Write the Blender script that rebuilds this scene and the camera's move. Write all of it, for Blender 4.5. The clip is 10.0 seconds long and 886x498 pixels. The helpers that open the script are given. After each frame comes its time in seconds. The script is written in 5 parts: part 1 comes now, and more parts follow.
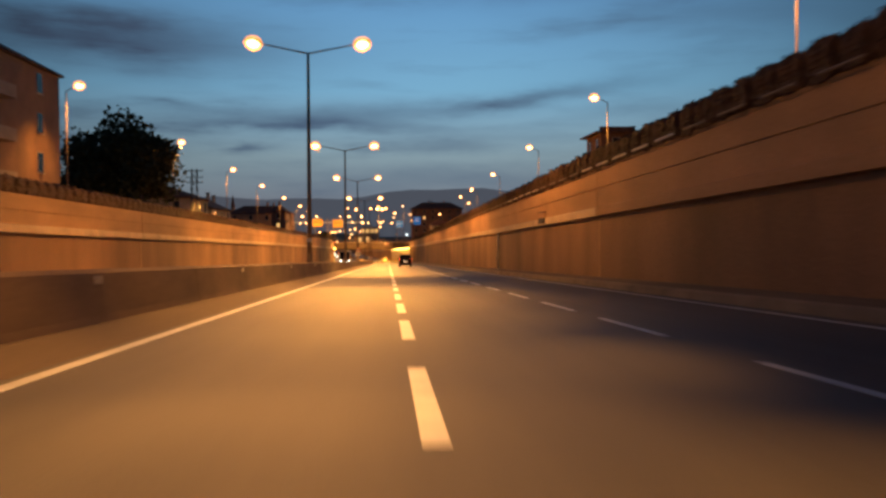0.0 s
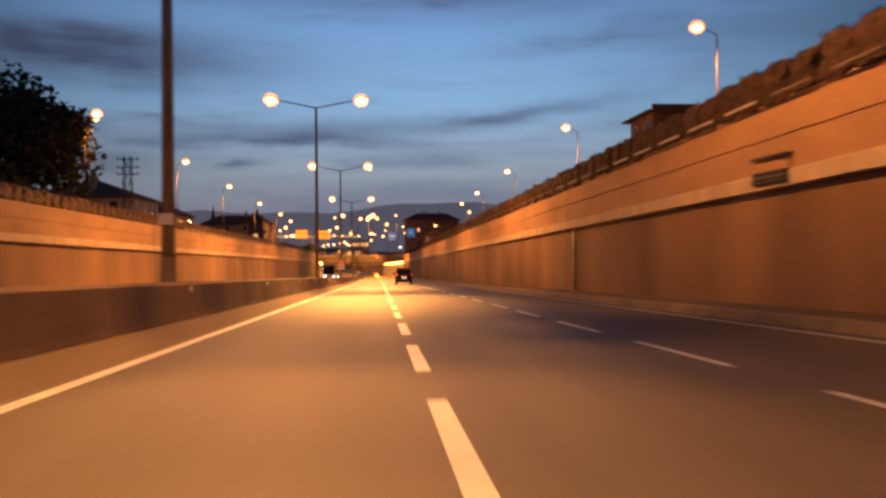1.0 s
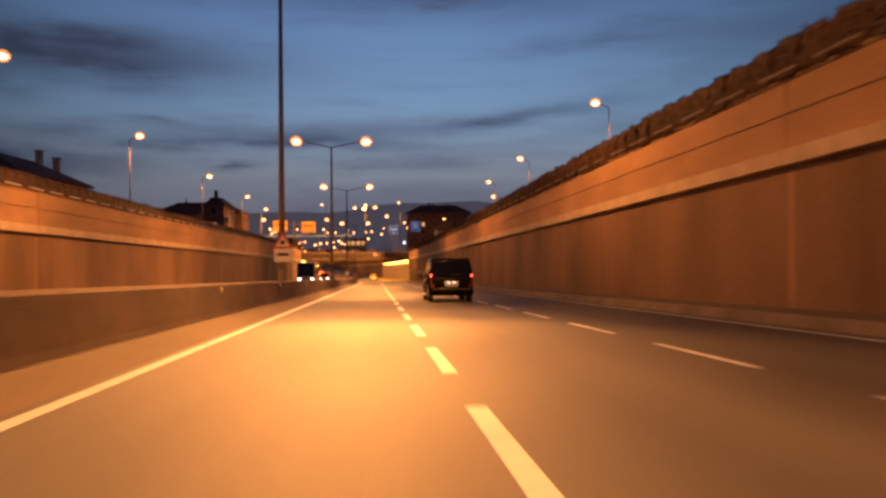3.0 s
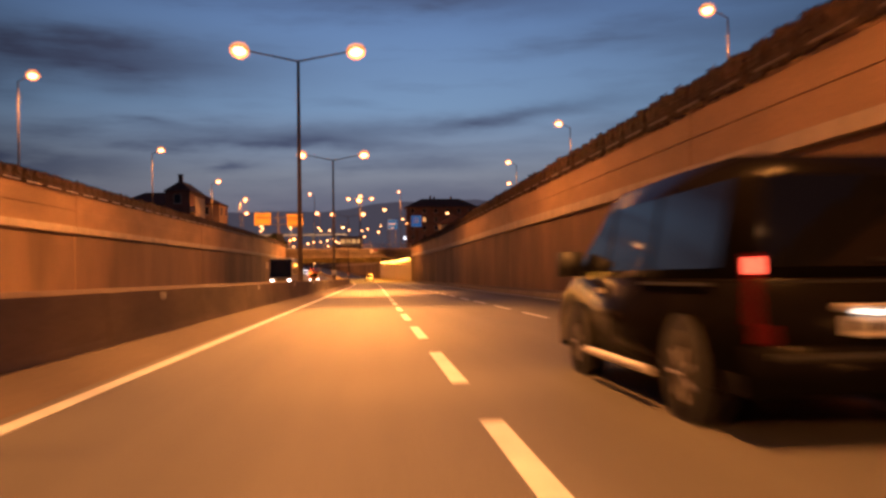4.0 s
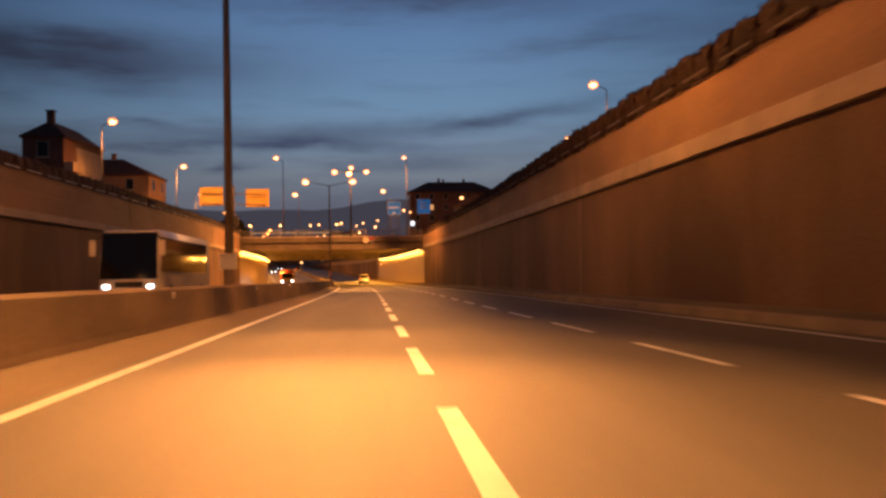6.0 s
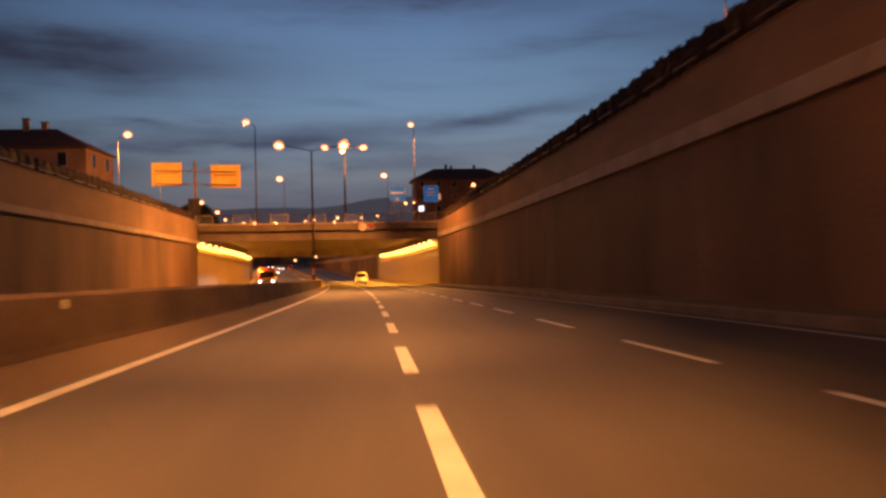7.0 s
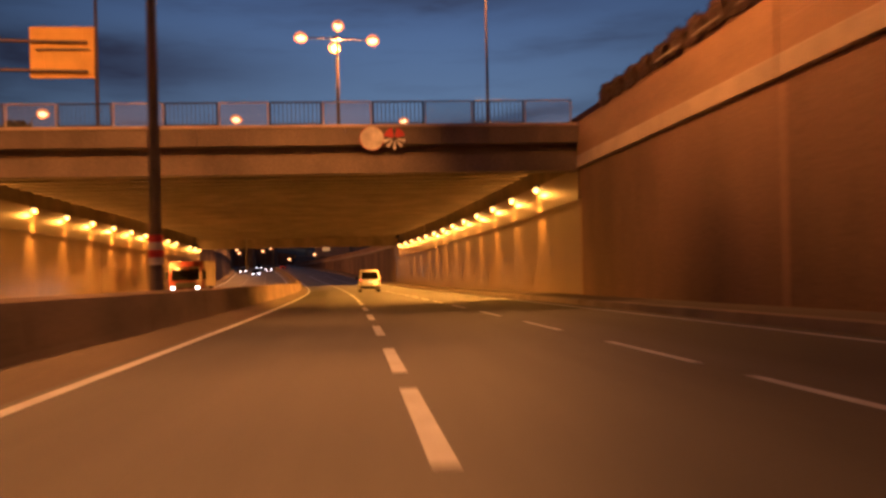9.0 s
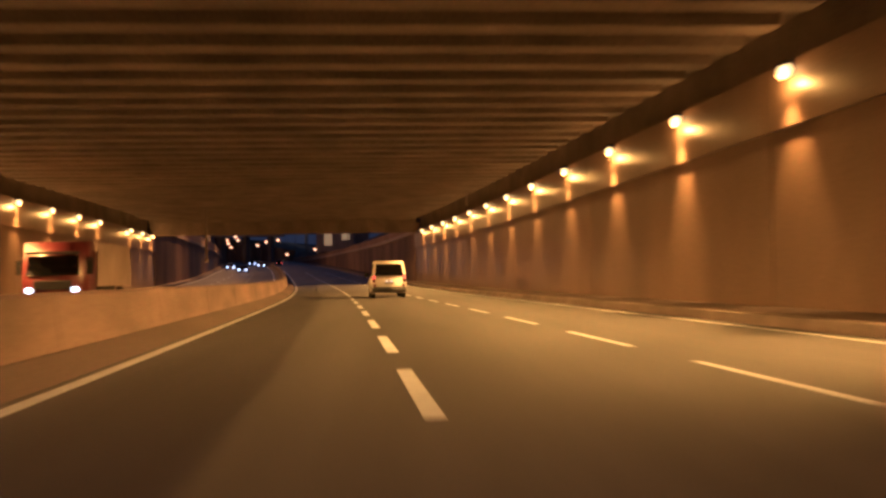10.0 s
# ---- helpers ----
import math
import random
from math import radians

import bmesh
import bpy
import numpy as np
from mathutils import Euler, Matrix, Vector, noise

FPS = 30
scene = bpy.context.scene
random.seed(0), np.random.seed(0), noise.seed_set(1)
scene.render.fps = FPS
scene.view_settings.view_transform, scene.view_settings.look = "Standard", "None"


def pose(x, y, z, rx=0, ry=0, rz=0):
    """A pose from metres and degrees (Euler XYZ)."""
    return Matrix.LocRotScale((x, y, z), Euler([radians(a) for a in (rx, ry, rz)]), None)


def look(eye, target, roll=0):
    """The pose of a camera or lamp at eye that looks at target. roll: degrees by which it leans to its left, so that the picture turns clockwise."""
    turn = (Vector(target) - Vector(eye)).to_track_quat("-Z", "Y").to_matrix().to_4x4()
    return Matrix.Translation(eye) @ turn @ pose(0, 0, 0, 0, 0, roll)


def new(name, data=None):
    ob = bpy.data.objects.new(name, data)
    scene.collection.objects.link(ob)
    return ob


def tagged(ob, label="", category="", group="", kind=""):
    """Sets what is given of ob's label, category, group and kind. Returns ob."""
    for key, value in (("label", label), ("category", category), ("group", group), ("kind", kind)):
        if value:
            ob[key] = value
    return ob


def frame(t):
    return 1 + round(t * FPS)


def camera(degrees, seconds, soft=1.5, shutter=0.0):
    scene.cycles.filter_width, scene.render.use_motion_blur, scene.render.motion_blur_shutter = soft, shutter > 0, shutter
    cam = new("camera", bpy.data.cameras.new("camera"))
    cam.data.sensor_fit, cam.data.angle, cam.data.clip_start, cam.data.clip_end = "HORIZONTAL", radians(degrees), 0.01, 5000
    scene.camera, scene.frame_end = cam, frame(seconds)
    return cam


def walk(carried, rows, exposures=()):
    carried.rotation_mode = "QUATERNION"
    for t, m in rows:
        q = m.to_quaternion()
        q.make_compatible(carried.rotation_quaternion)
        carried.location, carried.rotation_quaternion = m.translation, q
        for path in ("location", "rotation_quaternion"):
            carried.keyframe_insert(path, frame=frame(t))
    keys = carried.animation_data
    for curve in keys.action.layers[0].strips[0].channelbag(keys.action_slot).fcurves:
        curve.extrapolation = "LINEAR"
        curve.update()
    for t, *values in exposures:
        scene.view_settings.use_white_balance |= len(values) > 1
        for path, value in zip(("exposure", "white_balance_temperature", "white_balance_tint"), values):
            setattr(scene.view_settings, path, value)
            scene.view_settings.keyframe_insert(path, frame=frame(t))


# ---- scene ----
cam = camera(57.0, 10.0, soft=2.8, shutter=0.35)

# seconds, x, y, z, yaw, pitch, lean
ROWS = [
    (0.0, -0.270, -0.000, 1.058, -3.864, -1.260, -0.291),
    (0.5, -0.397, 14.840, 0.540, -4.296, -0.543, -0.250),
    (1.0, -0.479, 29.582, 0.025, -4.501, -0.198, -0.329),
    (1.5, -0.542, 44.031, -0.480, -4.582, -0.184, -0.306),
    (2.0, -0.653, 58.231, -0.976, -4.632, -0.158, -0.306),
    (2.5, -0.735, 72.032, -1.458, -4.601, -0.068, -0.319),
    (4.0, -0.851, 114.733, -2.949, -4.918, -0.044, -0.584),
    (4.5, -0.838, 128.915, -3.444, -4.959, 0.085, -0.419),
    (5.0, -0.784, 142.686, -3.925, -4.976, 0.031, -0.478),
    (5.5, -0.663, 156.911, -4.422, -5.090, 0.038, -0.679),
    (7.0, -0.439, 199.812, -5.920, -5.174, -0.087, -1.079),
    (7.5, -0.267, 214.358, -6.428, -4.900, -0.114, -1.682),
    (8.0, -0.367, 229.398, -6.953, -4.778, -0.148, -1.795),
    (8.5, -0.624, 244.600, -7.484, -4.674, -0.018, -1.466),
    (9.0, -0.996, 259.820, -8.015, -4.576, 0.077, -1.281),
    (9.5, -1.490, 274.927, -8.543, -4.497, 0.030, -0.901),
    (10.0, -2.091, 289.000, -9.034, -4.278, -0.018, -0.966),
]


def eye(x, y, z, yaw, pitch, lean):
    """Camera pose: yaw to the left, pitch up, lean to its left."""
    return pose(x, y, z) @ pose(0, 0, 0, 0, 0, yaw) @ pose(0, 0, 0, 90 + pitch) @ pose(0, 0, 0, 0, 0, lean)


walk(cam, [(r[0], eye(*r[1:])) for r in ROWS],
     exposures=[(0.0, 0.84, 6300, -7), (0.5, 0.55, 6300, -8), (1.0, 0.98, 6600, 13), (1.5, 0.8, 6700, 18), (2.0, 0.12, 6500, 10), (2.5, 0.3, 6600, 14), (4.0, 0.45, 6700, 22),
                (4.5, -0.05, 6700, 15), (5.5, 0.22, 6600, 14), (7.0, 0.2, 7000, 19), (7.5, 0.25, 7200, 21), (8.0, 0.12, 6900, 16), (8.5, -0.08, 6800, 14), (9.0, -0.33, 6300, 26), (9.5, -0.02, 6100, 32), (10.0, -0.88, 4500, 16)])

# ---------------------------------------------------------------- the lie of the road
SLOPE = math.tan(radians(2.0))


def bend(y):
    """Sideways place of the lane line at y: straight, then a curve to the left."""
    x = 0.0
    for start, stop, k in ((216.0, 330.0, 0.000548), (330.0, 376.0, 0.00124), (376.0, 900.0, 0.0004)):
        if y > start:
            d = min(y, stop) - start
            x -= 0.5 * k * d * d
            if y > stop:
                x -= k * d * (y - stop)
    return x


def turn_at(y):
    return math.degrees(math.atan((bend(y - 1) - bend(y + 1)) / 2))


def sag(y):
    """How far the road has risen over its first, even fall."""
    d = min(max(y - 325.0, 0.0), 92.0)
    return 0.5 * SLOPE / 92.0 * d * d + (SLOPE * (y - 417.0) if y > 417 else 0.0)


def road_z(y):
    """Height of the road: falls into the underpass, then levels out."""
    return sag(y) - SLOPE * y


def at(x, y, z=0.0):
    """A place from the lane line, the way along and the height over the road."""
    return Vector((x + bend(y), y, road_z(y) + z))


def ledge_r(y):
    return 2.72 + 0.0103 * (min(y, 300) - 15) - 0.05 * min(max((y - 180) / 40, 0), 1)


def top_r(y):
    return 4.88 + 0.0105 * (min(y, 262) - 29)


def ledge_l(y):
    return 2.42 + 0.0108 * (min(y, 300) - 35)


def top_l(y):
    return 4.25 + 0.0137 * (min(y, 295) - 39)


# ---------------------------------------------------------------- sky
world = bpy.data.worlds.new("dusk")
scene.world = world
world.use_nodes = True
wn, wl = world.node_tree.nodes, world.node_tree.links
wn.clear()


w_out = wn.new("ShaderNodeOutputWorld")
w_bg = wn.new("ShaderNodeBackground")
w_tc = wn.new("ShaderNodeTexCoord")
w_sep = wn.new("ShaderNodeSeparateXYZ")
wl.new(w_tc.outputs["Generated"], w_sep.inputs[0])
w_ramp = wn.new("ShaderNodeValToRGB")
stops = [(0.0, (0.045, 0.036, 0.044)), (0.03, (0.075, 0.072, 0.092)), (0.09, (0.100, 0.122, 0.148)),
         (0.17, (0.080, 0.145, 0.225)), (0.30, (0.052, 0.108, 0.215)), (0.55, (0.022, 0.052, 0.125)), (1.0, (0.010, 0.026, 0.070))]
while len(w_ramp.color_ramp.elements) < len(stops):
    w_ramp.color_ramp.elements.new(0.5)
for e, (p, c) in zip(w_ramp.color_ramp.elements, stops):
    e.position, e.color = p, (*c, 1)
wl.new(w_sep.outputs["Z"], w_ramp.inputs["Fac"])
w_nrm = wn.new("ShaderNodeVectorMath")
w_nrm.operation = "NORMALIZE"
wl.new(w_tc.outputs["Generated"], w_nrm.inputs[0])
w_dir = wn.new("ShaderNodeSeparateXYZ")
wl.new(w_nrm.outputs[0], w_dir.inputs[0])


def w_math(op, *values, clamp=False):
    n = wn.new("ShaderNodeMath")
    n.operation, n.use_clamp = op, clamp
    for k, v in enumerate(values):
        if isinstance(v, (int, float)):
            n.inputs[k].default_value = v
        else:
            wl.new(v, n.inputs[k])
    return n.outputs[0]


def w_wisps(scale, detail, seed):
    """Drawn-out noise over the sky, about zero."""
    m = wn.new("ShaderNodeMapping")
    m.inputs["Scale"].default_value, m.inputs["Location"].default_value = scale, seed
    wl.new(w_nrm.outputs[0], m.inputs["Vector"])
    n = wn.new("ShaderNodeTexNoise")
    n.inputs["Scale"].default_value, n.inputs["Detail"].default_value, n.inputs["Roughness"].default_value = 1.0, detail, 0.55
    wl.new(m.outputs["Vector"], n.inputs["Vector"])
    return w_math("SUBTRACT", n.outputs["Fac"], 0.5)


w_az = w_math("ARCTAN2", w_dir.outputs["X"], w_dir.outputs["Y"])
w_el = w_math("ARCSINE", w_dir.outputs["Z"])
w_warp = w_wisps((7.0, 7.0, 26.0), 5, (3.1, 1.4, 0.6))
w_thin = w_wisps((5.0, 5.0, 34.0), 6, (1.3, 5.2, 2.6))
# cloud streaks at dusk: azimuth, elevation, half length, half thickness (radians), slope, density
STREAKS = (
    (-0.337, 0.216, 0.200, 0.034, 0.00, 1.00),
    (0.059, 0.296, 0.229, 0.021, 0.00, 0.70),
    (-0.146, 0.135, 0.132, 0.017, 0.03, 0.75),
    (0.134, 0.155, 0.159, 0.010, 0.12, 0.70),
    (-0.360, 0.097, 0.104, 0.014, 0.00, 0.70),
    (-0.150, 0.098, 0.031, 0.005, 0.00, 0.60),
    (0.057, 0.105, 0.083, 0.010, 0.02, 0.55),
    (0.043, 0.062, 0.180, 0.018, 0.00, 0.55),
    (-0.257, 0.150, 0.035, 0.006, 0.00, 0.40),
    (0.401, 0.244, 0.173, 0.021, -0.05, 0.35),
    (-0.066, 0.124, 0.180, 0.007, 0.00, 0.45),
)
w_cover = w_math("MULTIPLY", w_math("ADD", w_thin, -0.02), 1.3, clamp=True)
for az, el, long_, thick, slope, dense in STREAKS:
    du = w_math("SUBTRACT", w_az, az)
    dv = w_math("SUBTRACT", w_math("SUBTRACT", w_el, el), w_math("MULTIPLY", du, slope))
    dv = w_math("DIVIDE", w_math("ADD", dv, w_math("MULTIPLY", w_warp, 0.045)), thick)
    du = w_math("DIVIDE", w_math("ADD", du, w_math("MULTIPLY", w_thin, 0.25)), long_)
    g = w_math("EXPONENT", w_math("MULTIPLY", w_math("ADD", w_math("MULTIPLY", du, du), w_math("MULTIPLY", dv, dv)), -1.0))
    w_cover = w_math("ADD", w_cover, w_math("MULTIPLY", g, w_math("ADD", w_math("MULTIPLY", w_thin, 1.6 * dense), dense)), clamp=True)
w_mix = wn.new("ShaderNodeMix")
w_mix.data_type = "RGBA"
w_mix.inputs["B"].default_value = (0.027, 0.037, 0.066, 1)
wl.new(w_cover, w_mix.inputs["Factor"])
wl.new(w_ramp.outputs["Color"], w_mix.inputs["A"])
w_dot = wn.new("ShaderNodeVectorMath")
w_dot.operation = "DOT_PRODUCT"
w_dot.inputs[1].default_value = Vector((0.04, 1.0, 0.16)).normalized()
wl.new(w_nrm.outputs[0], w_dot.inputs[0])
w_glow = wn.new("ShaderNodeMapRange")
w_glow.inputs["From Min"].default_value, w_glow.inputs["From Max"].default_value = 0.84, 1.0
w_glow.inputs["To Min"].default_value, w_glow.inputs["To Max"].default_value = 0.42, 1.95
wl.new(w_dot.outputs["Value"], w_glow.inputs["Value"])
w_mul = wn.new("ShaderNodeVectorMath")
w_mul.operation = "SCALE"
wl.new(w_mix.outputs["Result"], w_mul.inputs[0])
wl.new(w_glow.outputs[0], w_mul.inputs["Scale"])
wl.new(w_mul.outputs[0], w_bg.inputs["Color"])
w_bg.inputs["Strength"].default_value = 0.8
wl.new(w_bg.outputs["Background"], w_out.inputs["Surface"])

# ---------------------------------------------------------------- strengths of the lamps
SODIUM = (1.0, 0.36, 0.07)
SODIUM_DEEP = (1.0, 0.385, 0.045)
STREET_W, SIDE_W, TUNNEL_W, HEADLIGHT_W = 13500.0, 4500.0, 500.0, 40.0


def bulb_light(name, place, watts, colour, size=0.12):
    data = bpy.data.lights.new(name, "POINT")
    data.energy, data.color, data.shadow_soft_size = watts, colour, size
    ob = new(name, data)
    ob.location = place
    return ob


def spot(name, place, target, watts, colour, cone, blend=0.5, size=0.15):
    data = bpy.data.lights.new(name, "SPOT")
    data.energy, data.color, data.spot_size, data.spot_blend, data.shadow_soft_size = watts, colour, radians(cone), blend, size
    ob = new(name, data)
    ob.matrix_world = look(place, target)
    return ob


# ---------------------------------------------------------------- materials
def material(name, colour, rough=0.7, metal=0.0, vary=0.25, scale=1.2, grain=25.0, bump=0.15, stretch=(1, 1, 1), tint=None, spread=0.0, coat=0.0, gloss=0.11):
    """A surface with large stains and fine grain. tint: the colour of the stains."""
    m = bpy.data.materials.new(name)
    m.use_nodes = True
    nt = m.node_tree
    bsdf = nt.nodes["Principled BSDF"]
    tc = nt.nodes.new("ShaderNodeTexCoord")
    mp = nt.nodes.new("ShaderNodeMapping")
    mp.inputs["Scale"].default_value = stretch
    nt.links.new(tc.outputs["Object"], mp.inputs["Vector"])
    big = nt.nodes.new("ShaderNodeTexNoise")
    big.inputs["Scale"].default_value, big.inputs["Detail"].default_value = scale, 5
    fine = nt.nodes.new("ShaderNodeTexNoise")
    fine.inputs["Scale"].default_value, fine.inputs["Detail"].default_value = grain, 3
    nt.links.new(mp.outputs[0], big.inputs["Vector"])
    nt.links.new(tc.outputs["Object"], fine.inputs["Vector"])
    ramp = nt.nodes.new("ShaderNodeValToRGB")
    ramp.color_ramp.elements[0].position, ramp.color_ramp.elements[1].position = 0.32, 0.68
    dark = tint or tuple(c * (1 - vary) for c in colour)
    light = tuple(min(1, c * (1 + vary * 0.6)) for c in colour)
    ramp.color_ramp.elements[0].color, ramp.color_ramp.elements[1].color = (*dark, 1), (*light, 1)
    nt.links.new(big.outputs["Fac"], ramp.inputs["Fac"])
    mix = nt.nodes.new("ShaderNodeMix")
    mix.data_type, mix.blend_type = "RGBA", "OVERLAY"
    mix.inputs["Factor"].default_value = min(0.8, vary * 1.2)
    nt.links.new(ramp.outputs["Color"], mix.inputs["A"])
    nt.links.new(fine.outputs["Fac"], mix.inputs["B"])
    last = mix.outputs["Result"]
    if spread:
        info = nt.nodes.new("ShaderNodeObjectInfo")
        hsv = nt.nodes.new("ShaderNodeHueSaturation")
        ma = nt.nodes.new("ShaderNodeMapRange")
        ma.inputs["To Min"].default_value, ma.inputs["To Max"].default_value = 1 - spread, 1 + spread
        nt.links.new(info.outputs["Random"], ma.inputs["Value"])
        nt.links.new(ma.outputs[0], hsv.inputs["Value"])
        nt.links.new(last, hsv.inputs["Color"])
        last = hsv.outputs["Color"]
    nt.links.new(last, bsdf.inputs["Base Color"])
    mr = nt.nodes.new("ShaderNodeMapRange")
    mr.inputs["To Min"].default_value, mr.inputs["To Max"].default_value = max(0.03, rough - gloss), min(1, rough + gloss)
    nt.links.new(big.outputs["Fac"], mr.inputs["Value"])
    nt.links.new(mr.outputs[0], bsdf.inputs["Roughness"])
    bsdf.inputs["Metallic"].default_value = metal
    if coat:
        bsdf.inputs["Coat Weight"].default_value, bsdf.inputs["Coat Roughness"].default_value = coat, 0.06
    if bump:
        bp = nt.nodes.new("ShaderNodeBump")
        bp.inputs["Strength"].default_value, bp.inputs["Distance"].default_value = bump, 0.02
        nt.links.new(fine.outputs["Fac"], bp.inputs["Height"])
        nt.links.new(bp.outputs[0], bsdf.inputs["Normal"])
    return m


def glow(name, colour, strength):
    m = bpy.data.materials.new(name)
    m.use_nodes = True
    b = m.node_tree.nodes["Principled BSDF"]
    b.inputs["Base Color"].default_value = (*colour, 1)
    b.inputs["Emission Color"].default_value = (*colour, 1)
    b.inputs["Emission Strength"].default_value = strength
    m.cycles.emission_sampling = "NONE"
    return m


def glass(name, colour=(0.02, 0.022, 0.025), rough=0.05, alpha=1.0):
    m = bpy.data.materials.new(name)
    m.use_nodes = True
    b = m.node_tree.nodes["Principled BSDF"]
    b.inputs["Base Color"].default_value = (*colour, 1)
    b.inputs["Roughness"].default_value = rough
    b.inputs["Coat Weight"].default_value = 0.6
    b.inputs["Alpha"].default_value = alpha
    return m


M_ASPHALT = material("worn_asphalt", (0.097, 0.096, 0.096), 0.62, vary=0.35, scale=0.35, grain=60, bump=0.25, stretch=(1.6, 0.10, 1), gloss=0.03)
M_PAINT = material("road_paint", (0.56, 0.60, 0.66), 0.5, vary=0.22, scale=2.5, grain=40, bump=0.1)
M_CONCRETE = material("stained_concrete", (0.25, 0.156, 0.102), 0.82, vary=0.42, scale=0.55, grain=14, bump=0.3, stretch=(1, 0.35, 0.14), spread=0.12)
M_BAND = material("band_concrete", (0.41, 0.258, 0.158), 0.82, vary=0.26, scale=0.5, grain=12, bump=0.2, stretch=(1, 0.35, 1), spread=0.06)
M_LIP = material("pale_lip", (0.56, 0.45, 0.34), 0.8, vary=0.2, scale=0.8, grain=16, bump=0.15)
M_BARRIER = material("barrier_concrete", (0.17, 0.12, 0.088), 0.85, vary=0.38, scale=0.9, grain=18, bump=0.25, stretch=(1, 0.35, 1))
M_GUTTER = material("gutter_concrete", (0.125, 0.098, 0.078), 0.85, vary=0.35, scale=0.5, grain=20, bump=0.2, stretch=(1, 0.2, 1))
M_KERB = material("kerb_stone", (0.27, 0.22, 0.17), 0.85, vary=0.3, scale=0.8, grain=20, bump=0.2)
M_BRIDGE = material("bridge_concrete", (0.23, 0.18, 0.14), 0.82, vary=0.35, scale=0.45, grain=12, bump=0.2, stretch=(1, 1, 0.6))
M_SOFFIT = material("soffit_concrete", (0.20, 0.155, 0.115), 0.85, vary=0.3, scale=0.5, grain=12, bump=0.2)
M_TUNNEL = material("glossy_tunnel_paint", (0.235, 0.16, 0.092), 0.36, vary=0.28, scale=0.6, grain=14, bump=0.08, stretch=(1, 0.6, 0.25), spread=0.08)
# distance haze on the hills is put into this glow colour
M_HAZE_GLOW = glow("dusk_haze_glow", (0.042, 0.041, 0.055), 1.0)
M_SOIL = material("dusty_soil", (0.065, 0.053, 0.038), 0.95, vary=0.4, scale=0.12, grain=3, bump=0.3)
M_STEEL = material("galvanised_steel", (0.20, 0.16, 0.135), 0.6, metal=0.1, vary=0.2, scale=1.5, grain=20, bump=0.05)
M_DARKSTEEL = material("dark_painted_steel", (0.07, 0.065, 0.06), 0.5, metal=0.3, vary=0.2, bump=0.05)
M_PIPE = material("pale_pipe", (0.62, 0.58, 0.52), 0.4, vary=0.1, bump=0.02)
M_HOUSING = material("lamp_housing", (0.20, 0.19, 0.18), 0.5, metal=0.4, vary=0.15, bump=0.03)
M_LAMP = glow("sodium_bulb", (1.0, 0.62, 0.26), 6.5)
# see-through amber shell that stands in for the glare round a lamp
M_LAMP_HALO = glow("amber_lamp_halo", (1.0, 0.33, 0.07), 1.5)
M_LAMP_HALO.node_tree.nodes["Principled BSDF"].inputs["Alpha"].default_value = 0.36
M_LAMP_WHITE = glow("white_bulb", (1.0, 0.80, 0.55), 2.6)
M_TUNNEL_LAMP = glow("tunnel_bulb", (1.0, 0.58, 0.15), 6.5)
M_TAIL = glow("lit_tail_lamp", (1.0, 0.10, 0.05), 5.0)
M_TAIL_OFF = material("red_lens", (0.10, 0.005, 0.005), 0.25, vary=0.1, bump=0, coat=0.5)
M_HEAD = glow("headlight", (0.92, 0.95, 1.0), 12.0)
M_PLATE_LAMP = glow("plate_lamp", (1.0, 0.9, 0.75), 3.0)
M_BLACKCAR = material("black_car_paint", (0.006, 0.005, 0.005), 0.22, vary=0.3, bump=0, gloss=0.02)
M_WHITECAR = material("white_car_paint", (0.72, 0.70, 0.66), 0.4, vary=0.06, bump=0, coat=0.5)
M_COACH = material("cream_coach_paint", (0.66, 0.60, 0.52), 0.45, vary=0.12, bump=0, coat=0.3)
M_GREYCAR = material("grey_car_paint", (0.16, 0.16, 0.17), 0.35, vary=0.1, bump=0, coat=0.6)
M_REDCAR = material("red_truck_paint", (0.13, 0.02, 0.015), 0.4, vary=0.1, bump=0, coat=0.5)
M_PLASTIC = material("black_plastic", (0.02, 0.02, 0.02), 0.6, vary=0.2, bump=0.05)
M_RUBBER = material("tyre_rubber", (0.018, 0.017, 0.016), 0.85, vary=0.2, bump=0.1)
M_ALLOY = material("alloy", (0.58, 0.55, 0.51), 0.35, metal=0.35, vary=0.1, bump=0)
M_LENS = glass("dark_headlamp_lens", (0.05, 0.05, 0.055), 0.1)
M_CARGLASS = glass("tinted_glass", (0.006, 0.006, 0.007), 0.06)
M_CARGLASS.node_tree.nodes["Principled BSDF"].inputs["Coat Weight"].default_value = 0.1
M_CARGLASS.node_tree.nodes["Principled BSDF"].inputs["Specular IOR Level"].default_value = 0.3
M_PLATE = material("number_plate", (0.75, 0.74, 0.70), 0.5, vary=0.05, bump=0)
M_BARS = material("plate_bars", (0.03, 0.03, 0.035), 0.6, vary=0.05, bump=0)
M_SIGN_DULL = material("dull_sign_board", (0.76, 0.70, 0.60), 0.6, vary=0.3, scale=3, bump=0.05)
M_SIGN_YELLOW = material("yellow_sign_panel", (0.85, 0.53, 0.13), 0.45, vary=0.12, scale=0.8, bump=0.02)
# blue signs are no lamps: headlight shine is put in as a glow
M_SIGN_GLOW = glow("glowing_blue_sign_face", (0.004, 0.10, 0.30), 0.55)
M_LIT_PANE = glow("cold_lit_pane", (0.85, 0.92, 1.0), 1.6)
M_SIGN_WHITE = material("white_sign_paint", (0.78, 0.76, 0.72), 0.5, vary=0.08, bump=0.02)
M_SIGN_RED = material("red_sign_paint", (0.62, 0.05, 0.04), 0.5, vary=0.08, bump=0.02)
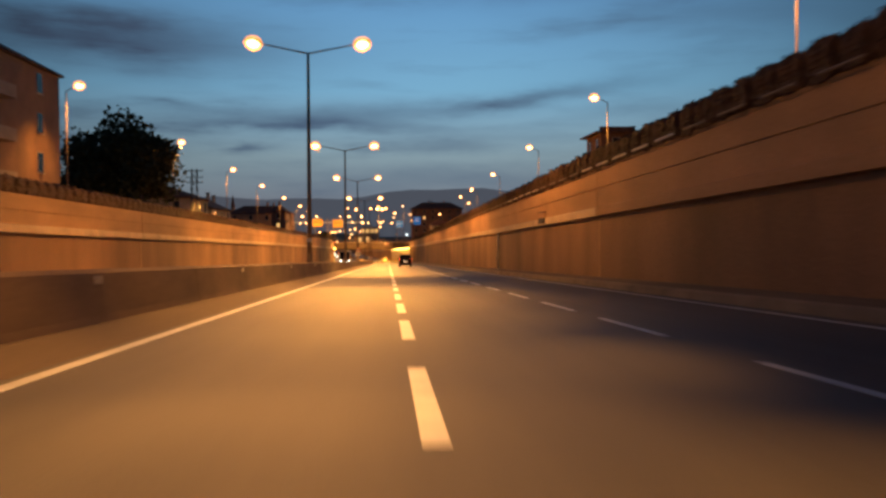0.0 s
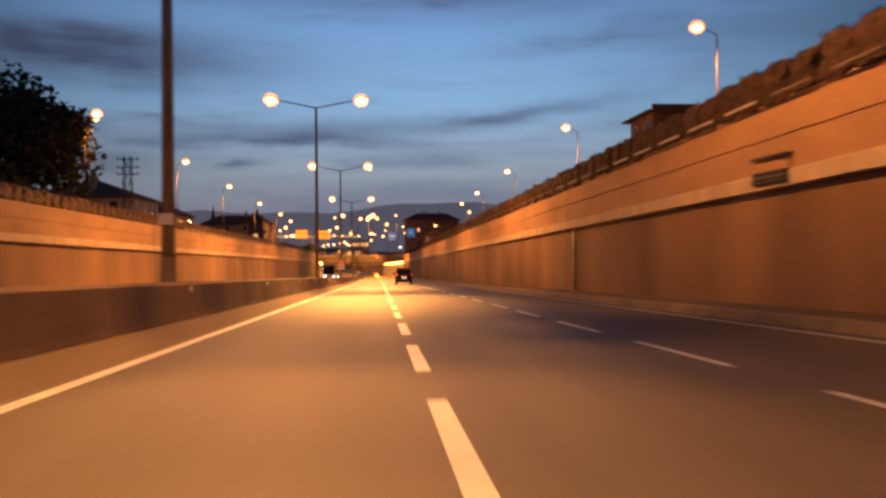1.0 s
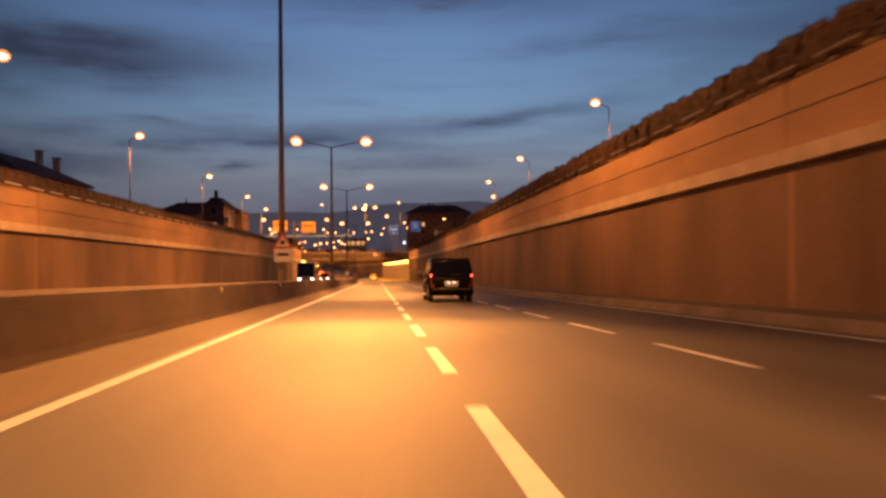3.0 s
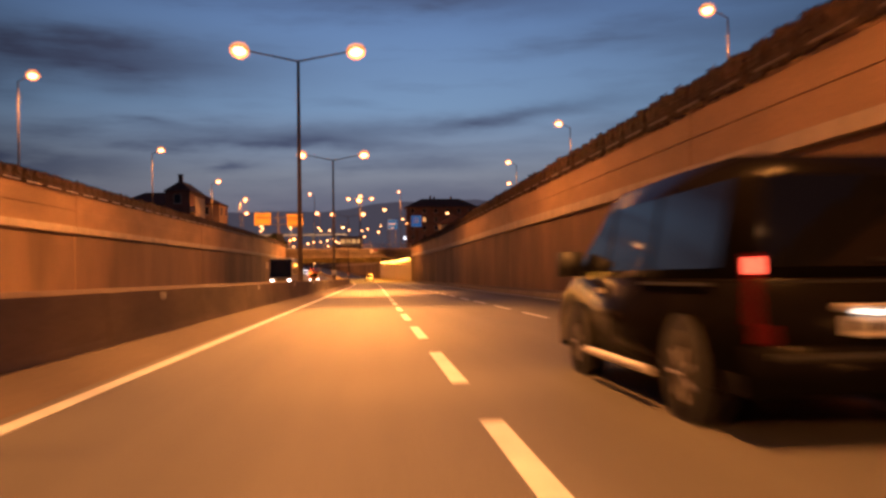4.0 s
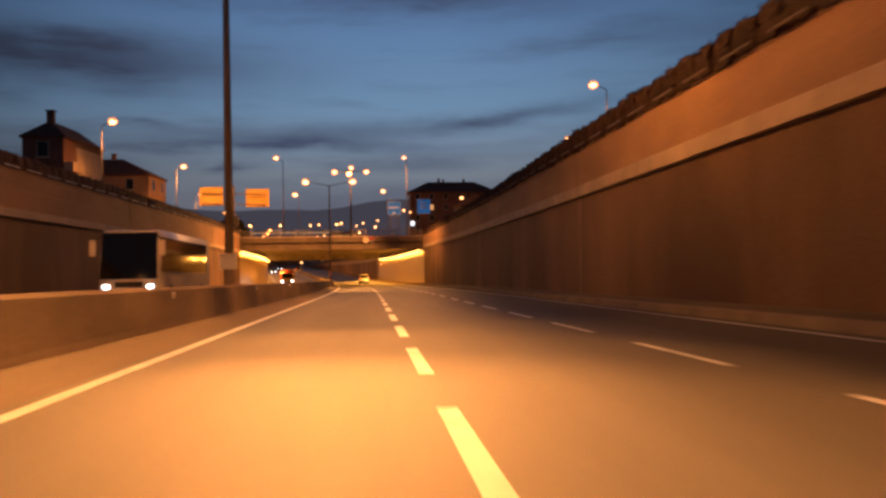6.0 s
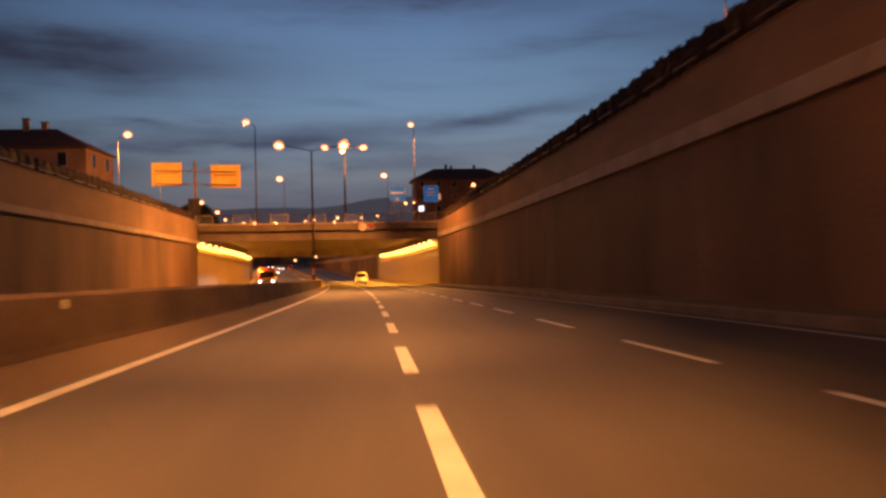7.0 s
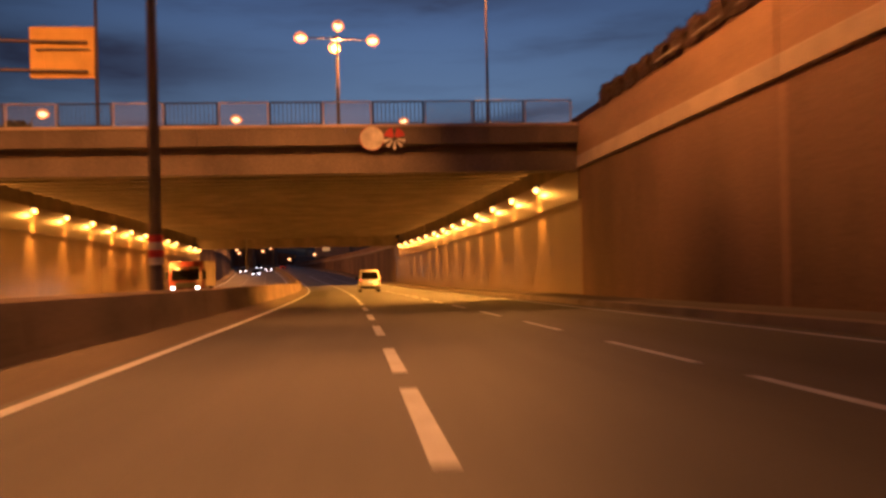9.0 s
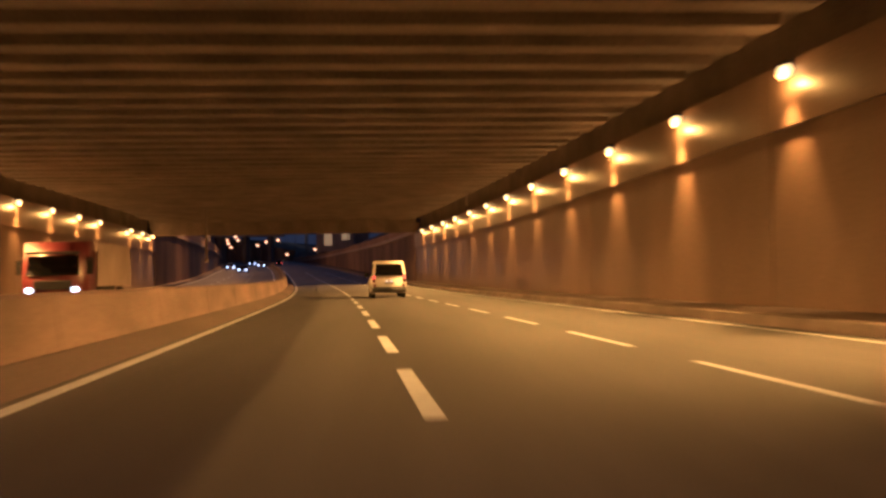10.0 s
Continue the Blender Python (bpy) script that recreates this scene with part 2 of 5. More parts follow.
M_FROST = glass("hazy_panel", (0.24, 0.24, 0.27), 0.5, 0.16)
M_LEAF = material("hedge_leaves", (0.062, 0.034, 0.025), 0.8, vary=0.5, scale=3, grain=30, bump=0.1, spread=0.25)
M_TREELEAF = material("tree_leaves", (0.05, 0.055, 0.022), 0.8, vary=0.45, scale=2, grain=20, bump=0.1)
M_BARK = material("bark", (0.10, 0.07, 0.05), 0.9, vary=0.4, scale=4, grain=20, bump=0.4)
M_PLASTER_A = material("ochre_plaster", (0.38, 0.235, 0.155), 0.9, vary=0.2, scale=0.5, grain=12, bump=0.15)
M_PLASTER_B = material("grey_plaster", (0.34, 0.27, 0.22), 0.9, vary=0.25, scale=0.5, grain=12, bump=0.15)
M_REDPLASTER = material("dark_red_plaster", (0.20, 0.105, 0.075), 0.9, vary=0.25, scale=0.5, grain=12, bump=0.15)
M_PLASTER_C = material("pale_plaster", (0.55, 0.44, 0.33), 0.9, vary=0.18, scale=0.5, grain=12, bump=0.15)
M_ROOF = material("clay_roof", (0.14, 0.07, 0.05), 0.9, vary=0.35, scale=1.5, grain=14, bump=0.3)
M_WINDOW = glass("house_window", (0.02, 0.025, 0.035), 0.08)
M_WINDOW.node_tree.nodes["Principled BSDF"].inputs["Coat Weight"].default_value = 0.0
M_WINDOW.node_tree.nodes["Principled BSDF"].inputs["Specular IOR Level"].default_value = 0.2
M_FRAME = material("window_frame", (0.5, 0.46, 0.40), 0.6, vary=0.1, bump=0.02)
M_LITWINDOW = glow("lit_window", (1.0, 0.52, 0.18), 0.55)
for m_, level in ((M_BLACKCAR, 0.12), (M_ASPHALT, 0.25), (M_TUNNEL, 0.7)):
    m_.node_tree.nodes["Principled BSDF"].inputs["Specular IOR Level"].default_value = level
M_BLACKCAR.node_tree.nodes["Principled BSDF"].inputs["IOR"].default_value = 1.22


# ---------------------------------------------------------------- mesh helpers
def finish(name, bm, mat, smooth=False):
    me = bpy.data.meshes.new(name)
    bmesh.ops.recalc_face_normals(bm, faces=bm.faces[:])
    bm.to_mesh(me)
    bm.free()
    if smooth:
        for p in me.polygons:
            p.use_smooth = True
    me.materials.append(mat)
    return new(name, me)


def thing(name, m=None, label="", category="", group="", kind=""):
    ob = new(name)
    ob.empty_display_size = 0.3
    if m is not None:
        ob.matrix_world = m
    return tagged(ob, label, category, group, kind)


def part(name, bm, mat, parent, label="", smooth=False):
    """One mesh under a thing, in the thing's own space."""
    ob = finish(name, bm, mat, smooth)
    ob.parent = parent
    if label:
        ob["label"] = label
    return ob


def add_box(bm, x0, x1, y0, y1, z0, z1, bevel=0.0):
    vs = [bm.verts.new((x, y, z)) for z in (z0, z1) for x, y in ((x0, y0), (x1, y0), (x1, y1), (x0, y1))]
    fs = [bm.faces.new([vs[i] for i in f]) for f in ((3, 2, 1, 0), (4, 5, 6, 7), (0, 1, 5, 4), (1, 2, 6, 5), (2, 3, 7, 6), (3, 0, 4, 7))]
    if bevel:
        es = list({e for f in fs for e in f.edges})
        bmesh.ops.bevel(bm, geom=es, offset=bevel, segments=1, affect="EDGES")
    return bm


def box(x0, x1, y0, y1, z0, z1, bevel=0.0):
    return add_box(bmesh.new(), x0, x1, y0, y1, z0, z1, bevel)


def add_tube(bm, a, b, r0, r1=None, n=10):
    """A tapered round bar from a to b."""
    a, b = Vector(a), Vector(b)
    r1 = r0 if r1 is None else r1
    q = (b - a).to_track_quat("Z", "Y")
    rings = []
    for c, r in ((a, r0), (b, r1)):
        rings.append([bm.verts.new(c + q @ Vector((r * math.cos(2 * math.pi * i / n), r * math.sin(2 * math.pi * i / n), 0))) for i in range(n)])
    for i in range(n):
        j = (i + 1) % n
        bm.faces.new((rings[0][i], rings[0][j], rings[1][j], rings[1][i]))
    bm.faces.new(rings[0][::-1])
    bm.faces.new(rings[1])
    return bm


def tube(a, b, r0, r1=None, n=10):
    return add_tube(bmesh.new(), a, b, r0, r1, n)


def ball(c, rx, ry, rz, n=12):
    bm = bmesh.new()
    bmesh.ops.create_uvsphere(bm, u_segments=n, v_segments=max(6, n // 2 + 2), radius=1.0)
    for v in bm.verts:
        v.co = Vector((c[0] + v.co.x * rx, c[1] + v.co.y * ry, c[2] + v.co.z * rz))
    return bm


def stations(y0, y1, step):
    n = max(1, math.ceil((y1 - y0) / step))
    return [y0 + (y1 - y0) * i / n for i in range(n + 1)]


def sweep(name, mat, ys, outline):
    """A closed outline of (x, z over the road), given by outline(y), drawn along the road."""
    verts, faces, n = [], [], len(outline(ys[0]))
    for y in ys:
        verts += [at(x, y, z) for x, z in outline(y)]
    for k in range(len(ys) - 1):
        for i in range(n):
            j = (i + 1) % n
            faces.append((k * n + i, k * n + j, (k + 1) * n + j, (k + 1) * n + i))
    faces.append(tuple(range(n))[::-1])
    faces.append(tuple((len(ys) - 1) * n + i for i in range(n)))
    me = bpy.data.meshes.new(name)
    me.from_pydata([tuple(v) for v in verts], [], faces)
    bm = bmesh.new()
    bm.from_mesh(me)
    bmesh.ops.recalc_face_normals(bm, faces=bm.faces[:])
    bm.to_mesh(me)
    bm.free()
    me.materials.append(mat)
    return new(name, me)


def under(ob, parent):
    ob.parent = parent
    return ob


# ---------------------------------------------------------------- ground and road
Y_BACK, Y_BRIDGE, Y_EXIT, Y_END = -60.0, 293.6, 376.0, 620.0


def land_r(y):
    """Height of the land beside the cutting on its right, in the world."""
    if y < 300:
        return top_r(y) + road_z(y) - 0.25
    return top_r(300) + road_z(300) - 0.25 - 6.0 * min(max(y - 376.0, 0.0) / 140.0, 1.0)


def exit_r(y):
    """Height of the lip of the right wall beyond the underpass."""
    return max(5.25 - 0.0245 * (y - 376), 0.4)


def exit_l(y):
    return max(6.3 - 0.0235 * (y - 376), 0.9)


def land_l(y):
    if y < 295:
        return top_l(y) + road_z(y) - 0.25
    return top_l(295) + road_z(295) - 0.25


def ground_sheet():
    """One sheet on both sides of the cutting and on behind it to the horizon."""
    ys = stations(Y_BACK - 10, Y_END, 12) + [760, 1000, 1700, 2600, 4000]
    verts, faces = [], []

    def row(y):
        yy = min(y, Y_END)
        edge_l, edge_r = (land_l(yy), land_r(yy)) if y < Y_EXIT or y > Y_END else (min(road_z(yy) + exit_l(yy) + 1.45, land_l(yy)), min(road_z(yy) + exit_r(yy) + 0.95, land_r(yy)))
        left = [(-3000, land_l(yy) + 14), (-400, land_l(yy) + 3), (-90, land_l(yy) + 0.6),
                (bend(yy) - 20.6, land_l(yy) + 0.1), (bend(yy) - 18.6, edge_l)]
        right = [(bend(yy) + 9.7, edge_r), (bend(yy) + 14.0, land_r(yy) + 0.1), (80, land_r(yy) + 1.2), (400, land_r(yy) + 4),
                 (3000, land_r(yy) + 16)]
        return left, right

    n = 10
    for y in ys:
        left, right = row(y)
        verts.extend((x, y, z) for x, z in left + right)
    for k in range(len(ys) - 1):
        for i in range(n - 1):
            if i == 4 and ys[k] < Y_END - 1:
                continue
            a = k * n + i
            faces.append((a, a + 1, a + n + 1, a + n))
    me = bpy.data.meshes.new("ground")
    me.from_pydata(verts, [], faces)
    me.materials.append(M_SOIL)
    return tagged(new("ground", me), "dusty dark ground beside the sunken road", "ground", kind="structure")


ground_sheet()


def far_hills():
    """Hills closing the view, more than a kilometre away; their haze is put in as glow."""
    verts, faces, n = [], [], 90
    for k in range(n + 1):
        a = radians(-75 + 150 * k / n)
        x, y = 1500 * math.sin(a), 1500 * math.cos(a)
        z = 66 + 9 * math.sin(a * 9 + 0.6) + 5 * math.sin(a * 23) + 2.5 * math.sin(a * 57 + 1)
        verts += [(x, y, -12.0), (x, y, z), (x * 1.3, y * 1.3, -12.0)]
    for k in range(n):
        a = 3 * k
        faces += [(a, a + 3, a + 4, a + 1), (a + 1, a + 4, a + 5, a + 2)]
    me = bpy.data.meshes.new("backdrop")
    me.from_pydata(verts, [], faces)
    me.materials.append(M_HAZE_GLOW)
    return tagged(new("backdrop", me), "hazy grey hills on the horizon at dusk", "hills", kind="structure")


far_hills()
ys_road = stations(Y_BACK, Y_END, 6)
road = tagged(sweep("road", M_ASPHALT, ys_road, lambda y: [(-18.6, 0), (9.7, 0), (9.7, -0.4), (-18.6, -0.4)]),
              "worn grey-brown asphalt of a divided road sloping into an underpass", "road", kind="structure")

# painted lines: thin slabs on the asphalt
PAINT_Z = 0.006


def paint(name, x, y0, y1, wide, label=""):
    ob = sweep(name, M_PAINT, stations(y0, y1, 8), lambda y: [(x - wide / 2, 0.0), (x + wide / 2, 0.0), (x + wide / 2, PAINT_Z), (x - wide / 2, PAINT_Z)])
    return under(ob, road)


paint("edge_line", -3.5, Y_BACK, 560, 0.17)
paint("edge_line", 6.93, Y_BACK, 560, 0.14)
paint("edge_line", -5.9, Y_BACK, 560, 0.14)
paint("edge_line", -16.4, Y_BACK, 560, 0.14)
# far ends of some dashes; the others are spread evenly between
ANCHORS = [7.9, 14.1, 25.0, 36.4, 41.8, 52.8, 57.9, 64.1, 69.6, 81.3, 87.0, 120.6, 126.1, 138.0, 143.6, 149.3, 154.8, 166.4, 172.0, 206.4, 212.1, 225.2, 236.8, 243.0, 254.5, 267.7, 272.4, 285.0, 298.4, 303.9]
DASH = 3.3
far_ends = [ANCHORS[0] - 5.85 * k for k in range(9, 0, -1)]
for a, b in zip(ANCHORS, ANCHORS[1:]):
    n = max(1, round((b - a) / 5.85))
    far_ends += [a + (b - a) * i / n for i in range(n)]
far_ends += [ANCHORS[-1] + 5.85 * k for k in range(24)]
for line_x, wide in ((0.0, 0.17), (3.46, 0.12), (-9.4, 0.12), (-12.9, 0.12)):
    for k, far in enumerate(far_ends):
        if line_x < -1 and k % 2:
            continue
        paint("lane_dash", line_x, far - DASH, far, wide)

# raised concrete apron and median barrier
apron = tagged(sweep("gutter_apron", M_GUTTER, ys_road, lambda y: [(-3.72, 0.002), (-4.22, 0.20), (-5.1, 0.20), (-5.6, 0.002)]),
               "sloping concrete gutter slab along the median barrier", "gutter", kind="structure")
BARRIER = [(-4.32, 0.15), (-4.36, 0.30), (-4.44, 0.90), (-4.50, 0.95), (-4.80, 0.95), (-4.86, 0.90), (-4.94, 0.30), (-4.98, 0.15)]
median = thing("median_barrier", label="dirty concrete barrier of long cast blocks on the median", category="barrier", kind="structure")
yb = Y_BACK
while yb < 600:
    under(sweep("barrier_block", M_BARRIER, [yb + 0.015, yb + 3, yb + 5.985], lambda y: BARRIER), median)
    yb += 6.0
for k in range(18):
    yr = 12.0 + 11.7 * k
    under(finish("reflector", box(*(lambda p: (p.x, p.x + 0.03, p.y - 0.06, p.y + 0.06, p.z, p.z + 0.12))(at(-4.435, yr, 0.74)), 0.01), M_SIGN_WHITE), median)

# kerb and footway on the right, kerb on the far left
tagged(sweep("kerb", M_KERB, ys_road, lambda y: [(7.42, 0), (7.45, 0.2), (7.70, 0.22), (7.72, 0)]),
       "pale worn kerb stone along the carriageway", "kerb", kind="structure")
tagged(sweep("footway", M_GUTTER, ys_road, lambda y: [(7.70, 0.002), (7.70, 0.205), (9.6, 0.235), (9.6, 0.002)]),
       "narrow dusty concrete walkway under the retaining wall", "pavement", kind="structure")
tagged(sweep("kerb_left", M_KERB, ys_road, lambda y: [(-17.0, 0), (-17.0, 0.2), (-18.5, 0.22), (-18.5, 0)]),
       "concrete kerb strip along the far carriageway", "kerb", kind="structure")


# ---------------------------------------------------------------- retaining walls
def retaining_wall(name, side, y0, y1, joint0, ledge, top, label):
    """Lower panels between joints, and a proud band with a pale lip above them."""
    wall = thing(name, label=label, category="wall", kind="structure")
    s, face = (1, 9.2) if side == "r" else (-1, 18.0)
    edges = [y0] + [joint0 + 34.5 * k for k in range(-6, 20) if y0 + 2 < joint0 + 34.5 * k < y1 - 2] + [y1]

    def X(d):
        return s * (face + d)

    for a, b in zip(edges, edges[1:]):
        ys = stations(a + 0.04, b - 0.04, 7)
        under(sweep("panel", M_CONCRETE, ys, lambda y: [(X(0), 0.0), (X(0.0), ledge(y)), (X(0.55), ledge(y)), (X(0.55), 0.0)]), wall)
        under(sweep("joint_strip", M_BAND, [b - 0.10, b + 0.10] if b < y1 else [b - 0.2, b - 0.1],
                    lambda y: [(X(-0.012), 0.2), (X(-0.012), ledge(y) - 0.12), (X(0.1), ledge(y) - 0.12), (X(0.1), 0.2)]), wall)
        early = side == "r" and b < 40
        out = -0.21 if side == "l" or b < 180 else -0.165
        cut = -0.05 if b < 180 else -0.115

        def lip(y):
            """Top of the lip: it grows taller where the wall is high."""
            return ledge(y) + 0.42 + (0.11 * min(max((y - 140) / 30, 0), 1) if side == "r" and y < 300 else 0.0)

        def groove(y):
            return ledge(y) + 0.6 * (top(y) - ledge(y))

        under(sweep("lip", M_BAND if early else M_LIP, ys, lambda y: [(X(out), ledge(y) + 0.02), (X(out + 0.01), lip(y) - 0.04), (X(-0.12), lip(y)), (X(0.5), lip(y)), (X(0.5), ledge(y) + 0.02)]), wall)
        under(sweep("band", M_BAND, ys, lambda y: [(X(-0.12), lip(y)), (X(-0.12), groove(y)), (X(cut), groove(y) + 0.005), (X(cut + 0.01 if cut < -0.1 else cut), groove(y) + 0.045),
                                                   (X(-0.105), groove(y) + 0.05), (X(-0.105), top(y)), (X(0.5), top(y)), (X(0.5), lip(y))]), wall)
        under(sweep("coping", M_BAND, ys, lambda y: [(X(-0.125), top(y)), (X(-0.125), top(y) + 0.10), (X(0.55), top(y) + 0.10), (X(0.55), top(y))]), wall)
    return wall


retaining_wall("wall_right", "r", Y_BACK, Y_BRIDGE, 70.5, ledge_r, top_r, "tall stained concrete retaining wall with a proud band")
retaining_wall("wall_left", "l", Y_BACK, Y_BRIDGE, 60.0, ledge_l, top_l, "long concrete retaining wall with a proud band")
retaining_wall("wall_right_exit", "r", Y_EXIT, 600, 400.0, exit_r, lambda y: exit_r(y) + 1.1, "concrete retaining wall beyond the underpass")
retaining_wall("wall_left_exit", "l", Y_EXIT, 600, 400.0, exit_l, lambda y: exit_l(y) + 1.6, "concrete retaining wall beyond the underpass")
tagged(sweep("wall_end", M_CONCRETE, [Y_END, Y_END + 1], lambda y: [(-20, -0.4), (12, -0.4), (12, 4.2), (-20, 10.6)]), "plain end of the cutting far away", "wall", kind="structure")
# the cutting is closed behind the camera's start and at its far end
tagged(sweep("wall_back", M_CONCRETE, [Y_BACK - 1, Y_BACK], lambda y: [(-18.6, -0.4), (9.7, -0.4), (9.7, 5), (-18.6, 5)]), "plain concrete end wall", "wall", kind="structure")


# ---------------------------------------------------------------- underpass
def lamp_line(y):
    """Height of the tunnel lamps over the road."""
    return 5.38 + 0.005 * (y - 300) - sag(y)


def soffit(y):
    return 6.10 + 0.0125 * (y - 291.5) - sag(y)


def tunnel_wall(name, side):
    wall = thing(name, label="tunnel wall of stained concrete with a proud band under lamps", category="wall", kind="structure")
    s, face = (1, 9.2) if side == "r" else (-1, 18.0)

    def X(d):
        return s * (face + d)

    for a, b in zip(stations(Y_BRIDGE, Y_EXIT, 14), stations(Y_BRIDGE, Y_EXIT, 14)[1:]):
        ys = stations(a + 0.02, b - 0.02, 5)
        under(sweep("panel", M_TUNNEL, ys, lambda y: [(X(0.05), 0), (X(0.05), 4.26 - sag(y)), (X(0.55), 4.26 - sag(y)), (X(0.55), 0)]), wall)
        under(sweep("band", M_TUNNEL, ys, lambda y: [(X(-0.07), 4.24 - sag(y)), (X(-0.07), lamp_line(y) + 0.24), (X(0.55), lamp_line(y) + 0.24), (X(0.55), 4.24 - sag(y))]), wall)
        under(sweep("bearing_shelf", M_SOFFIT, ys, lambda y: [(X(0.60), 4.6 - sag(y)), (X(0.60), 7.9 - sag(y)), (X(0.9), 7.9 - sag(y)), (X(0.9), 4.6 - sag(y))]), wall)
    return wall


tunnel_wall("wall_tunnel_right", "r")
tunnel_wall("wall_tunnel_left", "l")

bridge = thing("underpass_bridge", label="concrete road bridge with a stained fascia beam across the cutting", category="bridge", kind="structure")
# deck slab, drawn across its whole length
deck = sweep("deck_slab", M_SOFFIT, stations(Y_BRIDGE + 0.3, Y_EXIT - 0.2, 6), lambda y: [(-19.0, soffit(y) + 0.62), (10.2, soffit(y) + 0.62), (10.2, soffit(y) + 1.05), (-19.0, soffit(y) + 1.05)])
under(deck, bridge)
yq = Y_BRIDGE + 0.9
while yq < Y_EXIT - 1:
    w = 0.62
    under(sweep("girder", M_SOFFIT, [yq, yq + w], lambda y: [(-17.5, soffit(yq)), (8.7, soffit(yq)), (8.7, soffit(yq) + 0.66), (-17.5, soffit(yq) + 0.66)]), bridge)
    yq += 1.62
under(sweep("fascia_beam", M_BRIDGE, [Y_BRIDGE, Y_BRIDGE + 0.7], lambda y: [(-18.2, 5.52), (9.2, 5.46), (9.2, 6.19), (-18.2, 6.24)]), bridge)
under(sweep("shadow_gap", M_SOFFIT, [Y_BRIDGE + 0.25, Y_BRIDGE + 0.8], lambda y: [(-18.3, 6.18), (9.3, 6.13), (9.3, 6.66), (-18.3, 6.70)]), bridge)
for k in range(14):
    xa, xb = -18.3 + k * 1.97, -18.3 + (k + 1) * 1.97
    under(sweep("parapet_panel", M_BRIDGE, [Y_BRIDGE - 0.35, Y_BRIDGE + 0.25],
                lambda y: [(xa + 0.01, 6.60), (xb - 0.01, 6.60), (xb - 0.01, 7.32), (xa + 0.01, 7.32)]), bridge)
under(sweep("parapet_cap", M_LIP, [Y_BRIDGE - 0.42, Y_BRIDGE + 0.32], lambda y: [(-18.4, 7.32), (9.3, 7.29), (9.3, 7.41), (-18.4, 7.44)]), bridge)
under(sweep("far_parapet", M_BRIDGE, [Y_EXIT - 0.3, Y_EXIT + 0.3], lambda y: [(-18.4, 5.9 - sag(y)), (9.3, 5.9 - sag(y)), (9.3, 8.4 - sag(y)), (-18.4, 8.4 - sag(y))]), bridge)

# railing: barred steel panels with hazy panels between
Z_CAP = 7.42


def rail_panel(x0, x1, barred):
    fence = thing("bridge_railing", label="dark barred steel railing panel on the bridge parapet" if barred else "hazy pale screen panel on the bridge parapet",
                  category="railing", group="railing panels on the bridge")
    y = Y_BRIDGE
    p0, p1 = at(x0, y, Z_CAP), at(x1, y, Z_CAP)
    if barred:
        part("top_rail", tube(p0 + Vector((0, 0, 1.0)), p1 + Vector((0, 0, 1.0)), 0.035, n=8), M_DARKSTEEL, fence)
        part("bottom_rail", tube(p0 + Vector((0, 0, 0.12)), p1 + Vector((0, 0, 0.12)), 0.025, n=8), M_DARKSTEEL, fence)
        for q in (p0, p1):
            part("post", tube(q - Vector((0, 0, 0.03)), q + Vector((0, 0, 1.02)), 0.04, n=8), M_DARKSTEEL, fence)
        for i in range(1, 12):
            q = p0.lerp(p1, i / 12)
            part("bar", tube(q + Vector((0, 0, 0.12)), q + Vector((0, 0, 1.0)), 0.014, n=6), M_DARKSTEEL, fence)
    else:
        bm = bmesh.new()
        add_box(bm, p0.x + 0.06, p1.x - 0.06, y - 0.012, y + 0.012, p0.z + 0.02, p0.z + 1.0)
        part("screen", bm, M_FROST, fence).visible_shadow = False
        part("top_rail", tube(p0 + Vector((0.03, 0, 1.01)), p1 + Vector((-0.03, 0, 1.01)), 0.03, n=6), M_LIP, fence)
        part("bottom_rail", tube(p0 + Vector((0.03, 0, 0.05)), p1 + Vector((-0.03, 0, 0.05)), 0.03, n=6), M_LIP, fence)
        for q in (p0 + Vector((0.05, 0, 0)), p1 - Vector((0.05, 0, 0))):
            part("post", tube(q - Vector((0, 0, 0.03)), q + Vector((0, 0, 1.0)), 0.03, n=6), M_LIP, fence)


for k in range(-4, 3):
    xs = -3.60 + 4.19 * k
    if xs > -18.2:
        rail_panel(xs, xs + 2.06, True)
    rail_panel(max(xs + 2.10, -18.2), min(xs + 4.15, 9.15), False)

# discs on the parapet: a plain round board and a warning sign beside it
disc = thing("round_sign", label="round pale sign board fixed on the bridge parapet", category="sign")
dp = at(0.50, Y_BRIDGE - 0.40, 6.84)
part("board", tube(dp, dp + Vector((0, -0.03, 0)), 0.48, n=28), M_SIGN_DULL, disc)
part("rim", tube(dp + Vector((0, 0.005, 0)), dp + Vector((0, -0.015, 0)), 0.50, n=28), M_SIGN_RED, disc, "thin red rim")
part("bracket", box(dp.x - 0.05, dp.x + 0.05, dp.y, dp.y + 0.06, dp.z - 0.3, dp.z + 0.3), M_STEEL, disc)
warn = thing("height_marker", label="red and white warning marker fixed on the bridge parapet", category="sign")
wp = at(1.42, Y_BRIDGE - 0.40, 6.84)


